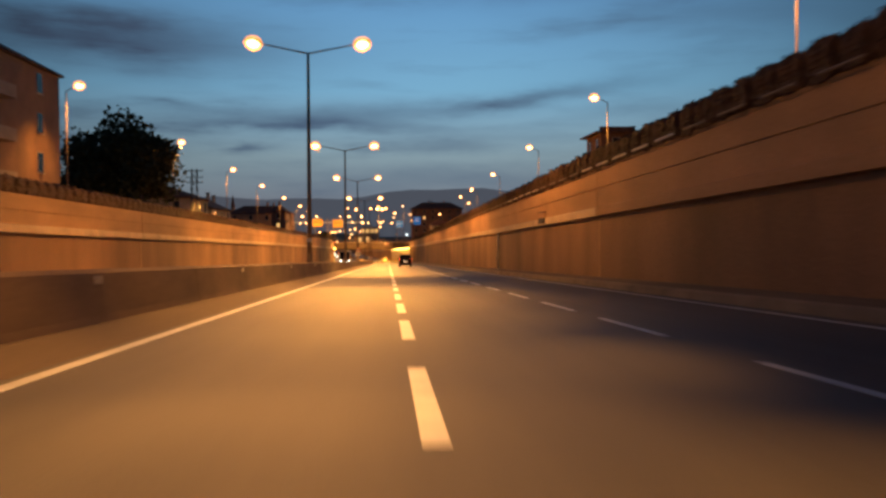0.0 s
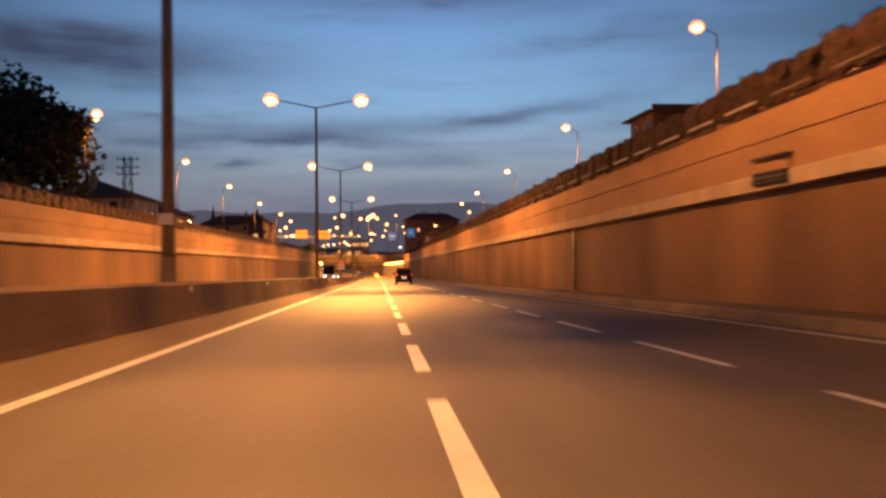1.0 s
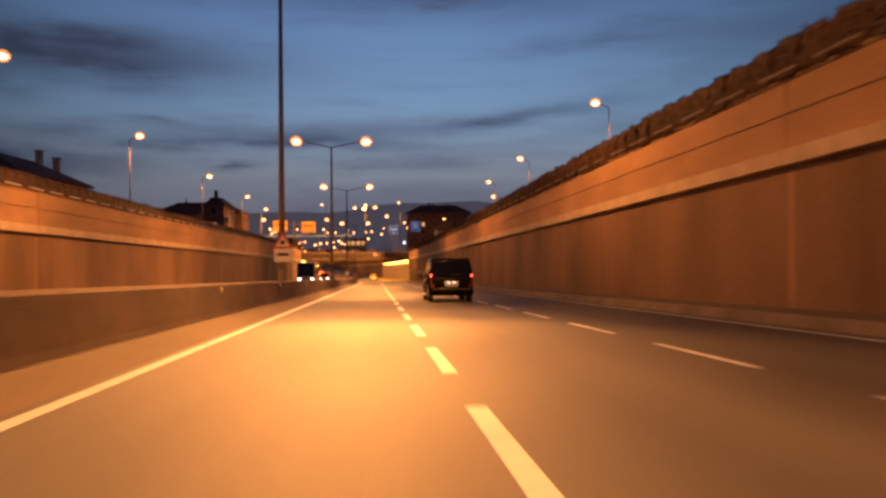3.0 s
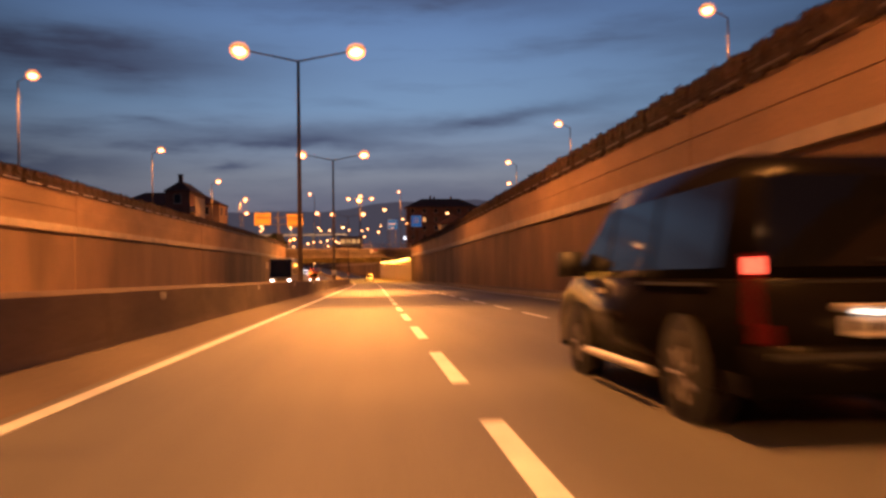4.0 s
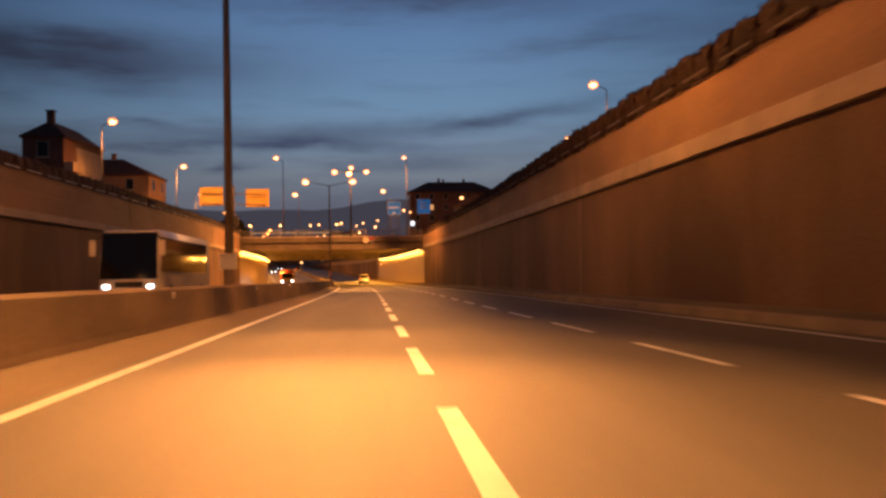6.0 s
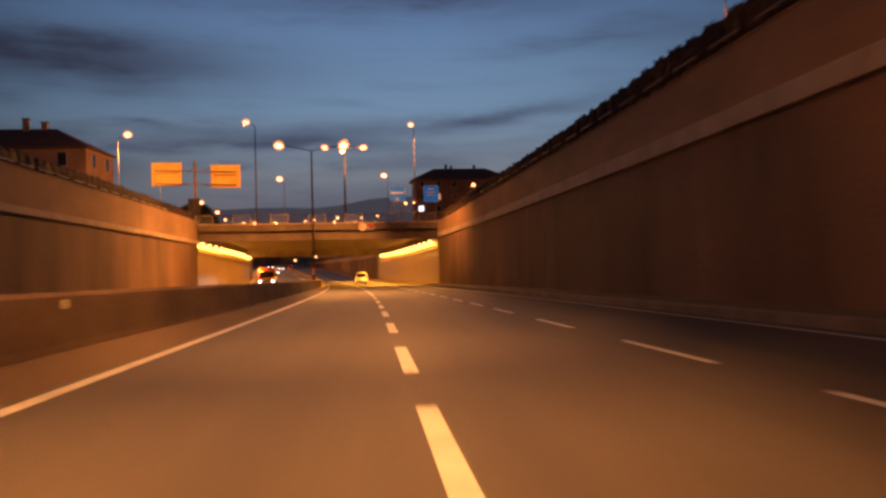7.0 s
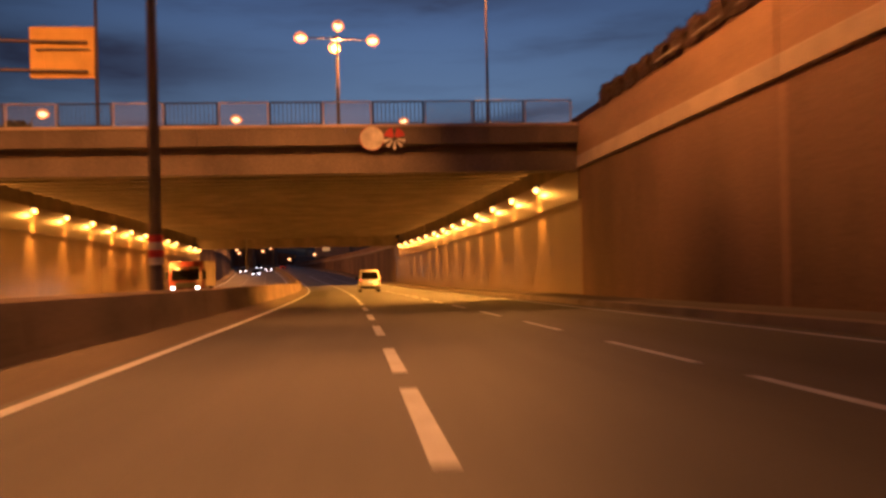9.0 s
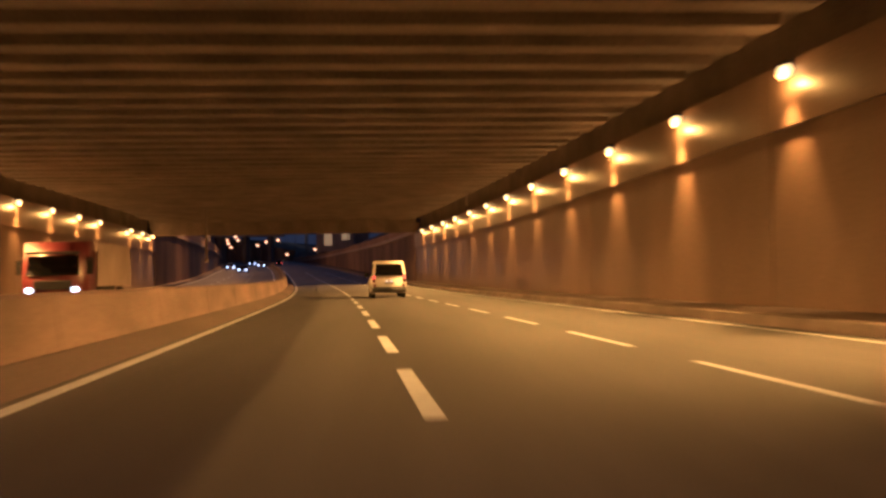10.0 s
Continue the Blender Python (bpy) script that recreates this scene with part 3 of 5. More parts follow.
def sector(a0, a1, r0, r1, y0, y1, n=5):
    """A flat ring piece between two angles (degrees), facing the road."""
    bm = bmesh.new()
    rings = []
    for yy in (y0, y1):
        arc = [radians(a0 + (a1 - a0) * i / n) for i in range(n + 1)]
        pts = [(r1 * math.cos(a), r1 * math.sin(a)) for a in arc] + [(r0 * math.cos(a), r0 * math.sin(a)) for a in reversed(arc)]
        rings.append([bm.verts.new(wp + Vector((u, yy, v))) for u, v in pts])
    m = len(rings[0])
    bm.faces.new(rings[0])
    bm.faces.new(rings[1][::-1])
    for i in range(m):
        k = (i + 1) % m
        bm.faces.new((rings[0][i], rings[1][i], rings[1][k], rings[0][k]))
    return bm


part("board", tube(wp, wp + Vector((0, -0.02, 0)), 0.36, n=24), M_DARKSTEEL, warn, "dark round backing board")
for a0, a1 in ((12, 78), (102, 168)):
    part("red_panel", sector(a0, a1, 0.08, 0.44, -0.05, -0.02), M_SIGN_RED, warn, "red quarter panel")
for a in (-165, -130, -90, -50, -15):
    part("ray", sector(a - 9, a + 9, 0.12, 0.46, -0.05, -0.02, 2), M_SIGN_WHITE, warn, "short white ray")
part("bracket", box(wp.x - 0.04, wp.x + 0.04, wp.y, wp.y + 0.06, wp.z - 0.5, wp.z + 0.2), M_STEEL, warn)


# ---------------------------------------------------------------- lamps
def luminaire(parent, p, away, lamp_mat=None, size=1.0):
    """Lamp head at p, reaching out along `away` (unit vector)."""
    d = Vector(away).normalized()
    bm = ball((0, 0, 0), 0.46 * size, 0.22 * size, 0.13 * size, 14)
    rot = d.to_track_quat("X", "Z").to_matrix().to_4x4()
    bm.transform(Matrix.Translation(p + Vector((0, 0, 0.10 * size))) @ rot)
    part("housing", bm, M_HOUSING, parent, smooth=True)
    # outer shell: the lamp's glare built as a glowing shape
    bm = ball((0, 0, 0), 0.47 * size, 0.42 * size, 0.38 * size, 14)
    bm.transform(Matrix.Translation(p - Vector((0, 0, 0.02))) @ rot)
    halo_part = part("lamp_glass", bm, M_LAMP_HALO, parent, "amber glowing lamp glass", smooth=True)
    bm = ball((0, 0, 0), 0.32 * size, 0.27 * size, 0.24 * size, 12)
    bm.transform(Matrix.Translation(p - Vector((0, 0, 0.03))) @ rot)
    under(finish("bulb", bm, lamp_mat or M_LAMP, True), halo_part)


def median_lamp(y, lift=0.0, road_power=1.0, wall_power=1.0, far_power=1.0, aim=1.3, wall_cone=98, wall_aims=(-6.0, 6.0)):
    post = thing("street_lamp", label="tall steel lamp post with two arms on the median barrier", category="street lamp", group="lamp posts along the median")
    b = at(-4.65, y, 0.95)
    top = at(-4.65, y, 12.35 + lift)
    part("base_collar", tube(b - Vector((0, 0, 0.02)), b + Vector((0, 0, 0.5)), 0.17, 0.15, 12), M_STEEL, post)
    part("pole", tube(b, top, 0.135, 0.075, 12), M_STEEL, post, smooth=True)
    for s in (-1, 1):
        tip = top + Vector((s * 2.75, 0, 0.50))
        part("arm", tube(top - Vector((0, 0, 0.05)), tip, 0.05, 0.035, 8), M_STEEL, post)
        head = top + Vector((s * 3.02, 0, 0.52))
        luminaire(post, head, (s, 0, 0.12), size=1.12)
        source = head - Vector((0, 0, 0.34))
        if s > 0:
            # a long narrow throw along the lanes, and a wide one on to the wall
            # lane throw is boosted: the car's own headlight pool is added here
            for dy, share, cone in ((-20.0, 3.4, 33), (-11.5, 1.7, 37), (-5.5, 1.0, 41), (0.0, 1.0, 43), (5.5, 1.0, 41), (11.5, 1.7, 37), (20.0, 3.4, 33)):
                spot("street_light", source, head + Vector((aim, dy, -12.0)), STREET_W * road_power * share, SODIUM, cone, 1.0, 0.35)
            for dy in wall_aims:
                spot("street_light", source, head + Vector((10.8, dy, -3.8)), STREET_W * wall_power * 0.5, SODIUM, wall_cone, 1.0, 0.35)
        else:
            for dy in (-9.0, 9.0):
                spot("street_light", source, head + Vector((-4.5, dy, -12.0)), STREET_W * far_power * 0.9, SODIUM, 118, 1.0, 0.35)


for lamp in ((8.6, 0.2, 0.82, 0.2, 0.2, 0.5), (46.2, 0.32, 0.6, 1.4, 0.8, 0.6), (85.3, 0.1, 1.1, 2.4, 1.4, 0.9), (120.0, 0.25, 1.4, 2.0, 1.9, 1.2),
             (158.0, 0.15, 1.0, 1.4, 1.5), (195.3, 0.3, 1.7, 1.1, 0.7, 0.6), (277.6, 0.85, 0.45, 2.3, 2.3, 0.5, 76, (-1.5, 7.0))):
    median_lamp(*lamp)


def side_lamp(x, y, z, reach, ground_z, watts=None, bulb=None, size=1.0, cone=125):
    """A single-arm lamp post; x, y, z: the lamp; reach: from the lamp to the post."""
    post = thing("street_lamp", label="single-arm steel lamp post on the street above the cutting", category="street lamp", group="lamp posts beside the cutting")
    head = Vector((x, y, z))
    b = Vector((x + reach, y, ground_z - 0.1))
    kn = Vector((x + reach, y, z - 0.55))
    part("pole", tube(b, kn, 0.10, 0.055, 10), M_STEEL, post, smooth=True)
    bm = bmesh.new()
    prev = kn
    for i in range(1, 6):
        a = i / 5 * math.pi / 2
        q = Vector((x, y, z - 0.55 + 0.5 * math.sin(a)))
        q.x = x + reach * (1 - math.sin(a) * 0.75)
        add_tube(bm, prev, q, 0.045, 0.04, 8)
        prev = q
    part("arm", bm, M_STEEL, post)
    part("foot_plate", tube(b, b + Vector((0, 0, 0.2)), 0.2, 0.15, 10), M_STEEL, post)
    luminaire(post, head, (-reach, 0, 0.1), bulb, size)
    if watts:
        spot("street_light", head - Vector((0, 0, 0.32)), head - Vector((reach * 1.0, 0, 10)), watts, SODIUM, cone, 0.8, 0.3)


for x, y, z in ((21.0, 44.0, 15.9), (21.1, 83.4, 14.8), (21.2, 122.7, 13.7), (21.4, 167.1, 12.7), (21.5, 211.0, 11.9), (22.4, 252.9, 11.7), (28.4, 288.0, 10.9)):
    side_lamp(x, y, z, 1.4, land_r(y), SIDE_W, size=1.15)
for x, y, z in ((-27.6, 75.0, 14.2), (-27.6, 111.0, 13.1), (-27.6, 147.4, 12.2), (-27.9, 182.8, 11.3), (-28.3, 224.2, 10.3), (-27.9, 261.7, 9.3), (-29.4, 302.0, 8.6), (-36.5, 350.5, 7.6)):
    side_lamp(x, y, z, -1.15, land_l(y), SIDE_W if y < 290 else 12000.0, size=1.15 if y < 320 else 1.5, cone=125 if y < 250 else 165)
# lamp posts on and behind the bridge
deck_z = at(0, 300, soffit(300) + 1.05).z
for x, y, z, reach in ((5.4, 308.5, 10.6, 0.4), (-14.7, 298.5, 9.5, 1.0)):
    side_lamp(x, y, z, reach, deck_z - 0.3, 0, M_LAMP_WHITE)
    spot("bridge_light", Vector((x - 0.1, y - 0.4, z - 0.4)), Vector((x - 10.0, y + 6.0, z - 9.0)) if x < 0 else Vector((x, y - 12.0, z - 10.0)), 8000.0 if x < 0 else 18000.0, SODIUM, 130, 0.8, 0.3)
# far heads drawn oversize, their glare put into the shape
for x, y, z in ((2.9, 368.8, 9.3), (-17.0, 356.0, 7.7), (14.2, 520, 11.9), (12.2, 420, 6.5),
                (-36.4, 380, 4.9), (-43.8, 440, 5.6), (-55.3, 520, 6.4), (-24.1, 560, 7.4), (-12.4, 520, 6.6), (-31.0, 600, 8.2), (-7.7, 640, 9.0), (-3.4, 560, 8.0), (4.4, 640, 12.0)):
    side_lamp(x, y, z, 0.8, land_r(600) - 0.3, size=1.5)
for x, z in ((-47.2, -1.1), (-38.7, 0.7), (-35.4, 1.5), (-31.5, 1.6), (-27.5, 2.4), (-26.9, -0.8), (-24.0, 3.1), (-22.3, 1.8), (-20.4, 0.9), (-17.8, 2.6), (-13.1, 3.0), (-5.7, 4.4), (2.6, 7.2), (22.2, -1.3)):
    side_lamp(x, 600.0, z, 0.8, land_r(600) - 0.3, size=1.9)

side_lamp(25.1, 396.7, 9.3, 0.8, land_r(600) - 0.3, 5000.0, size=1.3)
mast = thing("lighting_mast", label="tall lighting mast with a crown of four lamps", category="lighting mast")
mt, mb = Vector((-4.1, 330.4, 10.35)), Vector((-4.1, 330.4, deck_z - 0.9))
part("pole", tube(mb, mt, 0.22, 0.10, 12), M_STEEL, mast, smooth=True)
part("ring", tube(mt - Vector((0, 0, 0.1)), mt + Vector((0, 0, 0.15)), 0.3, n=12), M_STEEL, mast)
for dx, dy, dz in ((0.2, -1.9, 0.6), (-3.0, -0.9, -0.1), (3.1, 0.9, 0.1), (-0.3, 1.9, -0.25)):
    part("arm", tube(mt, mt + Vector((dx, dy, dz)), 0.06, 0.04, 8), M_STEEL, mast)
    luminaire(mast, mt + Vector((dx, dy, dz)), (dx, dy, 0.1), size=1.25)

bulb_light("mast_light", mt + Vector((0, 1.2, -0.9)), 16000.0, SODIUM, 0.4)

# tunnel lamps on both walls
def tunnel_lamp(side, y):
    s, face = (1, 9.2 - 0.02) if side == "r" else (-1, 18.0 - 0.02)
    lamp = thing("tunnel_lamp", label="small yellow wall lamp glowing on the tunnel band", category="wall lamp", group="lamps along the tunnel walls")
    p = at(s * (face - 0.21), y, lamp_line(y))
    part("bracket", box(min(p.x, p.x + s * 0.20), max(p.x, p.x + s * 0.20), y - 0.04, y + 0.04, p.z + 0.16, p.z + 0.23), M_DARKSTEEL, lamp)
    part("cap", tube(p + Vector((0, 0, 0.12)), p + Vector((0, 0, 0.24)), 0.13, 0.07, 12), M_DARKSTEEL, lamp)
    part("bulb", ball((p.x, y, p.z), 0.14, 0.17, 0.16, 14), M_TUNNEL_LAMP, lamp, "glowing yellow bulb", smooth=True)
    bulb_light("tunnel_light", p + Vector((-s * 0.12, 0, -0.26)), TUNNEL_W * 0.32, SODIUM_DEEP, 0.10)
    spot("tunnel_beam", p + Vector((-s * 0.10, 0, -0.26)), p + Vector((-s * 8.0, 0, -6.6)), TUNNEL_W * 46, SODIUM_DEEP, 84, 1.0, 0.12)
    spot("tunnel_wash", p + Vector((-s * 0.16, 0, -0.28)), p + Vector((s * 0.24, 0, -3.0)), TUNNEL_W * 5.5, SODIUM_DEEP, 58, 1.0, 0.08)


for k in range(13):
    tunnel_lamp("r", 300.4 + 5.82 * k)
for k in range(15):
    if k != 11:
        tunnel_lamp("l", 295.9 + 5.55 * k)


def overpass(xa, xb, y, z):
    over = thing("far_overpass", label="pale concrete overpass far beyond the tunnel", category="bridge", kind="structure")
    part("deck", box(xa, xb, y - 5, y + 5, z, z + 1.1, 0.05), M_LIP, over)
    part("parapet", box(xa, xb, y - 5.2, y - 4.9, z + 1.1, z + 1.9), M_BRIDGE, over)
    n = 4
    for k in range(n):
        xp = xa + (xb - xa) * (k + 0.5) / n
        part("pier", box(xp - 0.6, xp + 0.6, y - 4, y + 4, min(-4.0, z - 14), z), M_BRIDGE, over)


overpass(-66.0, -34.5, 560.0, -4.1)
overpass(-110.0, -24.0, 880.0, 10.0)
# lamps made up in front of the far overpass to brighten its face
for x in (-100.0, -75.0, -50.0, -28.0):
    side_lamp(x, 866.0, 17.0, 0.8, land_r(600) - 0.3, size=1.8)
    bulb_light("street_light", Vector((x, 864.5, 16.0)), 4500.0, (1.0, 0.72, 0.45), 0.4)
# lamps along the road beyond the underpass
for x, z in ((-25.2, -3.1), (-30.9, -9.9), (-22.4, -8.5), (-48.7, -5.3), (-48.4, -6.3), (-47.6, -7.5), (-46.2, -4.3), (-45.5, -5.3), (-44.0, -3.3), (-39.8, -3.0),
             (-39.7, -7.0), (-37.1, -6.0), (-33.5, -5.5)):
    side_lamp(x, 540.0, z, 0.8, road_z(540) - 0.2, size=1.3)
# three added lamps, not known here, that brighten the exit walls and road
for y in (398.0, 440.0, 485.0):
    side_lamp(bend(y) - 17.2, y, land_l(y) + 3.6, -2.0, land_l(y) - 0.3, 20000.0)
    bulb_light("street_light", Vector((bend(y) - 16.2, y, land_l(y) + 2.9)), 6500.0, SODIUM, 0.4)


# ---------------------------------------------------------------- planting along the walls
def leaf_mesh(name, bm, mat):
    me = bpy.data.meshes.new(name)
    bm.to_mesh(me)
    bm.free()
    me.materials.append(mat)
    return me


def shrub_bmesh(rng, divisions, leaves):
    """A clipped, nearly square shrub with loose leaves over its surface."""
    bm = bmesh.new()
    bmesh.ops.create_icosphere(bm, subdivisions=divisions, radius=1.0)
    lobes = [rng.uniform(0, 6.28) for _ in range(4)]
    for v in bm.verts:
        d = v.co.copy()
        q = max(abs(d.x), abs(d.y), abs(d.z))
        r = (0.08 + 0.92 / q) * (1 + 0.07 * math.sin(7 * d.x + lobes[0]) * math.sin(6 * d.z + lobes[1]) + 0.06 * math.sin(9 * d.y + lobes[2]))
        v.co = Vector((d.x * 0.36, d.y * (0.57 - 0.10 * d.z), d.z * 0.52)) * r
    shell = [v.co.copy() for v in bm.verts]
    for _ in range(leaves):
        c = shell[rng.randrange(len(shell))] * rng.uniform(0.98, 1.05)
        u = Vector((rng.gauss(0, 1), rng.gauss(0, 1), rng.gauss(0, 1))).normalized() * rng.uniform(0.04, 0.07)
        w = u.cross(Vector((rng.gauss(0, 1), rng.gauss(0, 1), rng.gauss(0, 1)))).normalized() * rng.uniform(0.03, 0.06)
        bm.faces.new([bm.verts.new(p) for p in (c + u, c + w, c - u, c - w)])
    return bm


rng = random.Random(4)
shrub_meshes = [leaf_mesh("shrub", shrub_bmesh(rng, 3, 520), M_LEAF) for _ in range(4)]
ys_shrub = 4.0
while ys_shrub < 290:
    ob = new("shrub", shrub_meshes[rng.randrange(4)])
    low = 1.0 - 0.2 * min(max((ys_shrub - 215) / 35, 0), 1)
    ob.matrix_world = Matrix.Translation(at(9.34, ys_shrub, top_r(ys_shrub) + 0.52 * low)) @ Matrix.Rotation(rng.choice((0.0, math.pi)) + rng.uniform(-0.12, 0.12), 4, "Z") @ Matrix.Diagonal((1, 1, low * rng.uniform(0.82, 0.98), 1))
    tagged(ob, "clipped rounded shrub in a row on the retaining wall", "shrub", "clipped shrubs on the wall")
    ys_shrub += 1.31

# the far-side row, seen only from across the road, is one hedge of such shrubs
patterns = []
for _ in range(4):
    bm = shrub_bmesh(rng, 2, 160)
    bm.verts.index_update()
    patterns.append(([v.co.copy() for v in bm.verts], [[v.index for v in f.verts] for f in bm.faces]))
    bm.free()
verts, faces = [], []
ys_shrub = -8.0
while ys_shrub < 291:
    cos, polys = patterns[rng.randrange(4)]
    m = Matrix.Translation(at(-18.42, ys_shrub, top_l(ys_shrub) + 0.50)) @ Matrix.Rotation(rng.choice((0.0, math.pi)) + rng.uniform(-0.12, 0.12), 4, "Z") @ Matrix.Diagonal((1, 1.12, rng.uniform(0.84, 0.96), 1))
    n0 = len(verts)
    verts += [tuple(m @ c) for c in cos]
    faces += [[n0 + k for k in p] for p in polys]
    ys_shrub += 1.2
me = bpy.data.meshes.new("hedge")
me.from_pydata(verts, [], faces)
me.materials.append(M_LEAF)
tagged(new("hedge", me), "long reddish-brown clipped hedge on top of the wall", "hedge", kind="stuff")

# pipe rails in front of the planting
def pipe_rail(x, first, count, top, inner):
    rail = thing("pipe_rail", label="thin pipe rail in short lengths along the wall's coping", category="rail", group="pipe rails on the walls")
    for k in range(count):
        a = first + 2.62 * k
        bm = bmesh.new()
        add_tube(bm, at(x, a, top(a) + 0.17), at(x, a + 1.7, top(a + 1.7) + 0.17), 0.035, n=6)
        part("pipe", bm, M_PIPE if k % 9 < 5 and a < 68 or x < 0 else M_STEEL, rail)
        part("clip", tube(at(inner, a + 0.8, top(a) + 0.06), at(x, a + 0.8, top(a) + 0.17), 0.02, n=6), M_STEEL, rail)


pipe_rail(8.84, 2.0, 108, top_r, 9.09)
pipe_rail(-17.72, 104.0, 66, top_l, -17.92)

box_thing = thing("wall_box", label="two small dark vent boxes on the wall band", category="vent")
p = at(9.08, 48.6, 0)
hs = part("housing", box(p.x - 0.08, p.x + 0.02, 47.8, 49.5, p.z + 3.49, p.z + 3.82, 0.015), M_BAND, box_thing, "concrete-coloured cover plate")
under(finish("flap", box(p.x - 0.20, p.x + 0.02, 47.75, 49.55, p.z + 3.82, p.z + 3.87, 0.01), M_DARKSTEEL), hs)
grille = part("grille", box(p.x - 0.16, p.x + 0.02, 47.8, 49.5, p.z + 3.18, p.z + 3.49, 0.01), M_PLASTIC, box_thing, "dark slotted grille")
for zg in (3.215, 3.33):
    under(finish("bar", box(p.x - 0.19, p.x - 0.155, 47.82, 49.48, p.z + zg, p.z + zg + 0.045, 0.008), M_STEEL if zg > 3.3 else M_DARKSTEEL), grille)

drain = thing("drain_pipe", label="pale drain pipe clamped upright on the retaining wall", category="pipe")
q0, q1 = at(9.11, 69.2, 0.22), at(9.11, 69.2, 3.24)
part("pipe", tube(q0, q1, 0.075, n=12), M_PIPE, drain, smooth=True)
for zc in (0.8, 1.9, 2.95):
    part("clamp", box(q0.x - 0.09, q0.x + 0.1, 69.1, 69.3, q0.z + zc, q0.z + zc + 0.05, 0.005), M_STEEL, drain)


# ---------------------------------------------------------------- trees
def tree(x, y, z, height, radius, label, seed):
    r = random.Random(seed)
    t = thing("tree", label=label, category="tree")
    bm = bmesh.new()
    add_tube(bm, (x, y, z - 0.3), (x + 0.2, y, z + height * 0.35), 0.32, 0.22, 10)
    tips = []
    for i in range(9):
        a = 2 * math.pi * i / 9 + r.uniform(-0.3, 0.3)
        s = Vector((x + 0.2, y, z + height * r.uniform(0.25, 0.38)))
        e = Vector((x + math.cos(a) * radius * r.uniform(0.45, 0.8), y + math.sin(a) * radius * r.uniform(0.45, 0.8), z + height * r.uniform(0.45, 0.85)))
        add_tube(bm, s, e, 0.12, 0.04, 6)
        tips.append(e)
    part("trunk", bm, M_BARK, t)
    verts, faces = [], []
    centres = tips + [Vector((x + r.uniform(-1, 1) * radius * 0.72, y + r.uniform(-1, 1) * radius * 0.55, z + height * r.uniform(0.28, 0.74))) for _ in range(34)]
    centres.append(Vector((x - radius * 0.05, y, z + height * 0.86)))
    for c in centres:
        cr = radius * r.uniform(0.26, 0.42)
        for _ in range(330):
            d = Vector((r.gauss(0, 1), r.gauss(0, 1), r.gauss(0, 0.85))).normalized() * cr * r.uniform(0.35, 1.05)
            u = Vector((r.gauss(0, 1), r.gauss(0, 1), r.gauss(0, 1))).normalized() * r.uniform(0.24, 0.48)
            v = u.cross(Vector((r.gauss(0, 1), r.gauss(0, 1), r.gauss(0, 1)))).normalized() * r.uniform(0.16, 0.3)
            p = c + d
            n0 = len(verts)
            verts += [tuple(p + u), tuple(p + v), tuple(p - u), tuple(p - v)]
            faces.append((n0, n0 + 1, n0 + 2, n0 + 3))
    me = bpy.data.meshes.new("crown")
    me.from_pydata(verts, [], faces)
    me.materials.append(M_TREELEAF)
    crown = new("crown", me)
    crown.parent = t
    return t


tree(-34.5, 109, land_l(109), 15.8, 7.6, "large dense dark broadleaf tree behind the wall", 7)
tree(-33.0, 205, land_l(205), 4.2, 2.4, "small dark bushy tree behind the wall", 8)
tree(-24.5, 316, land_l(300), 3.4, 2.6, "low dark bushy tree beside the bridge", 9)


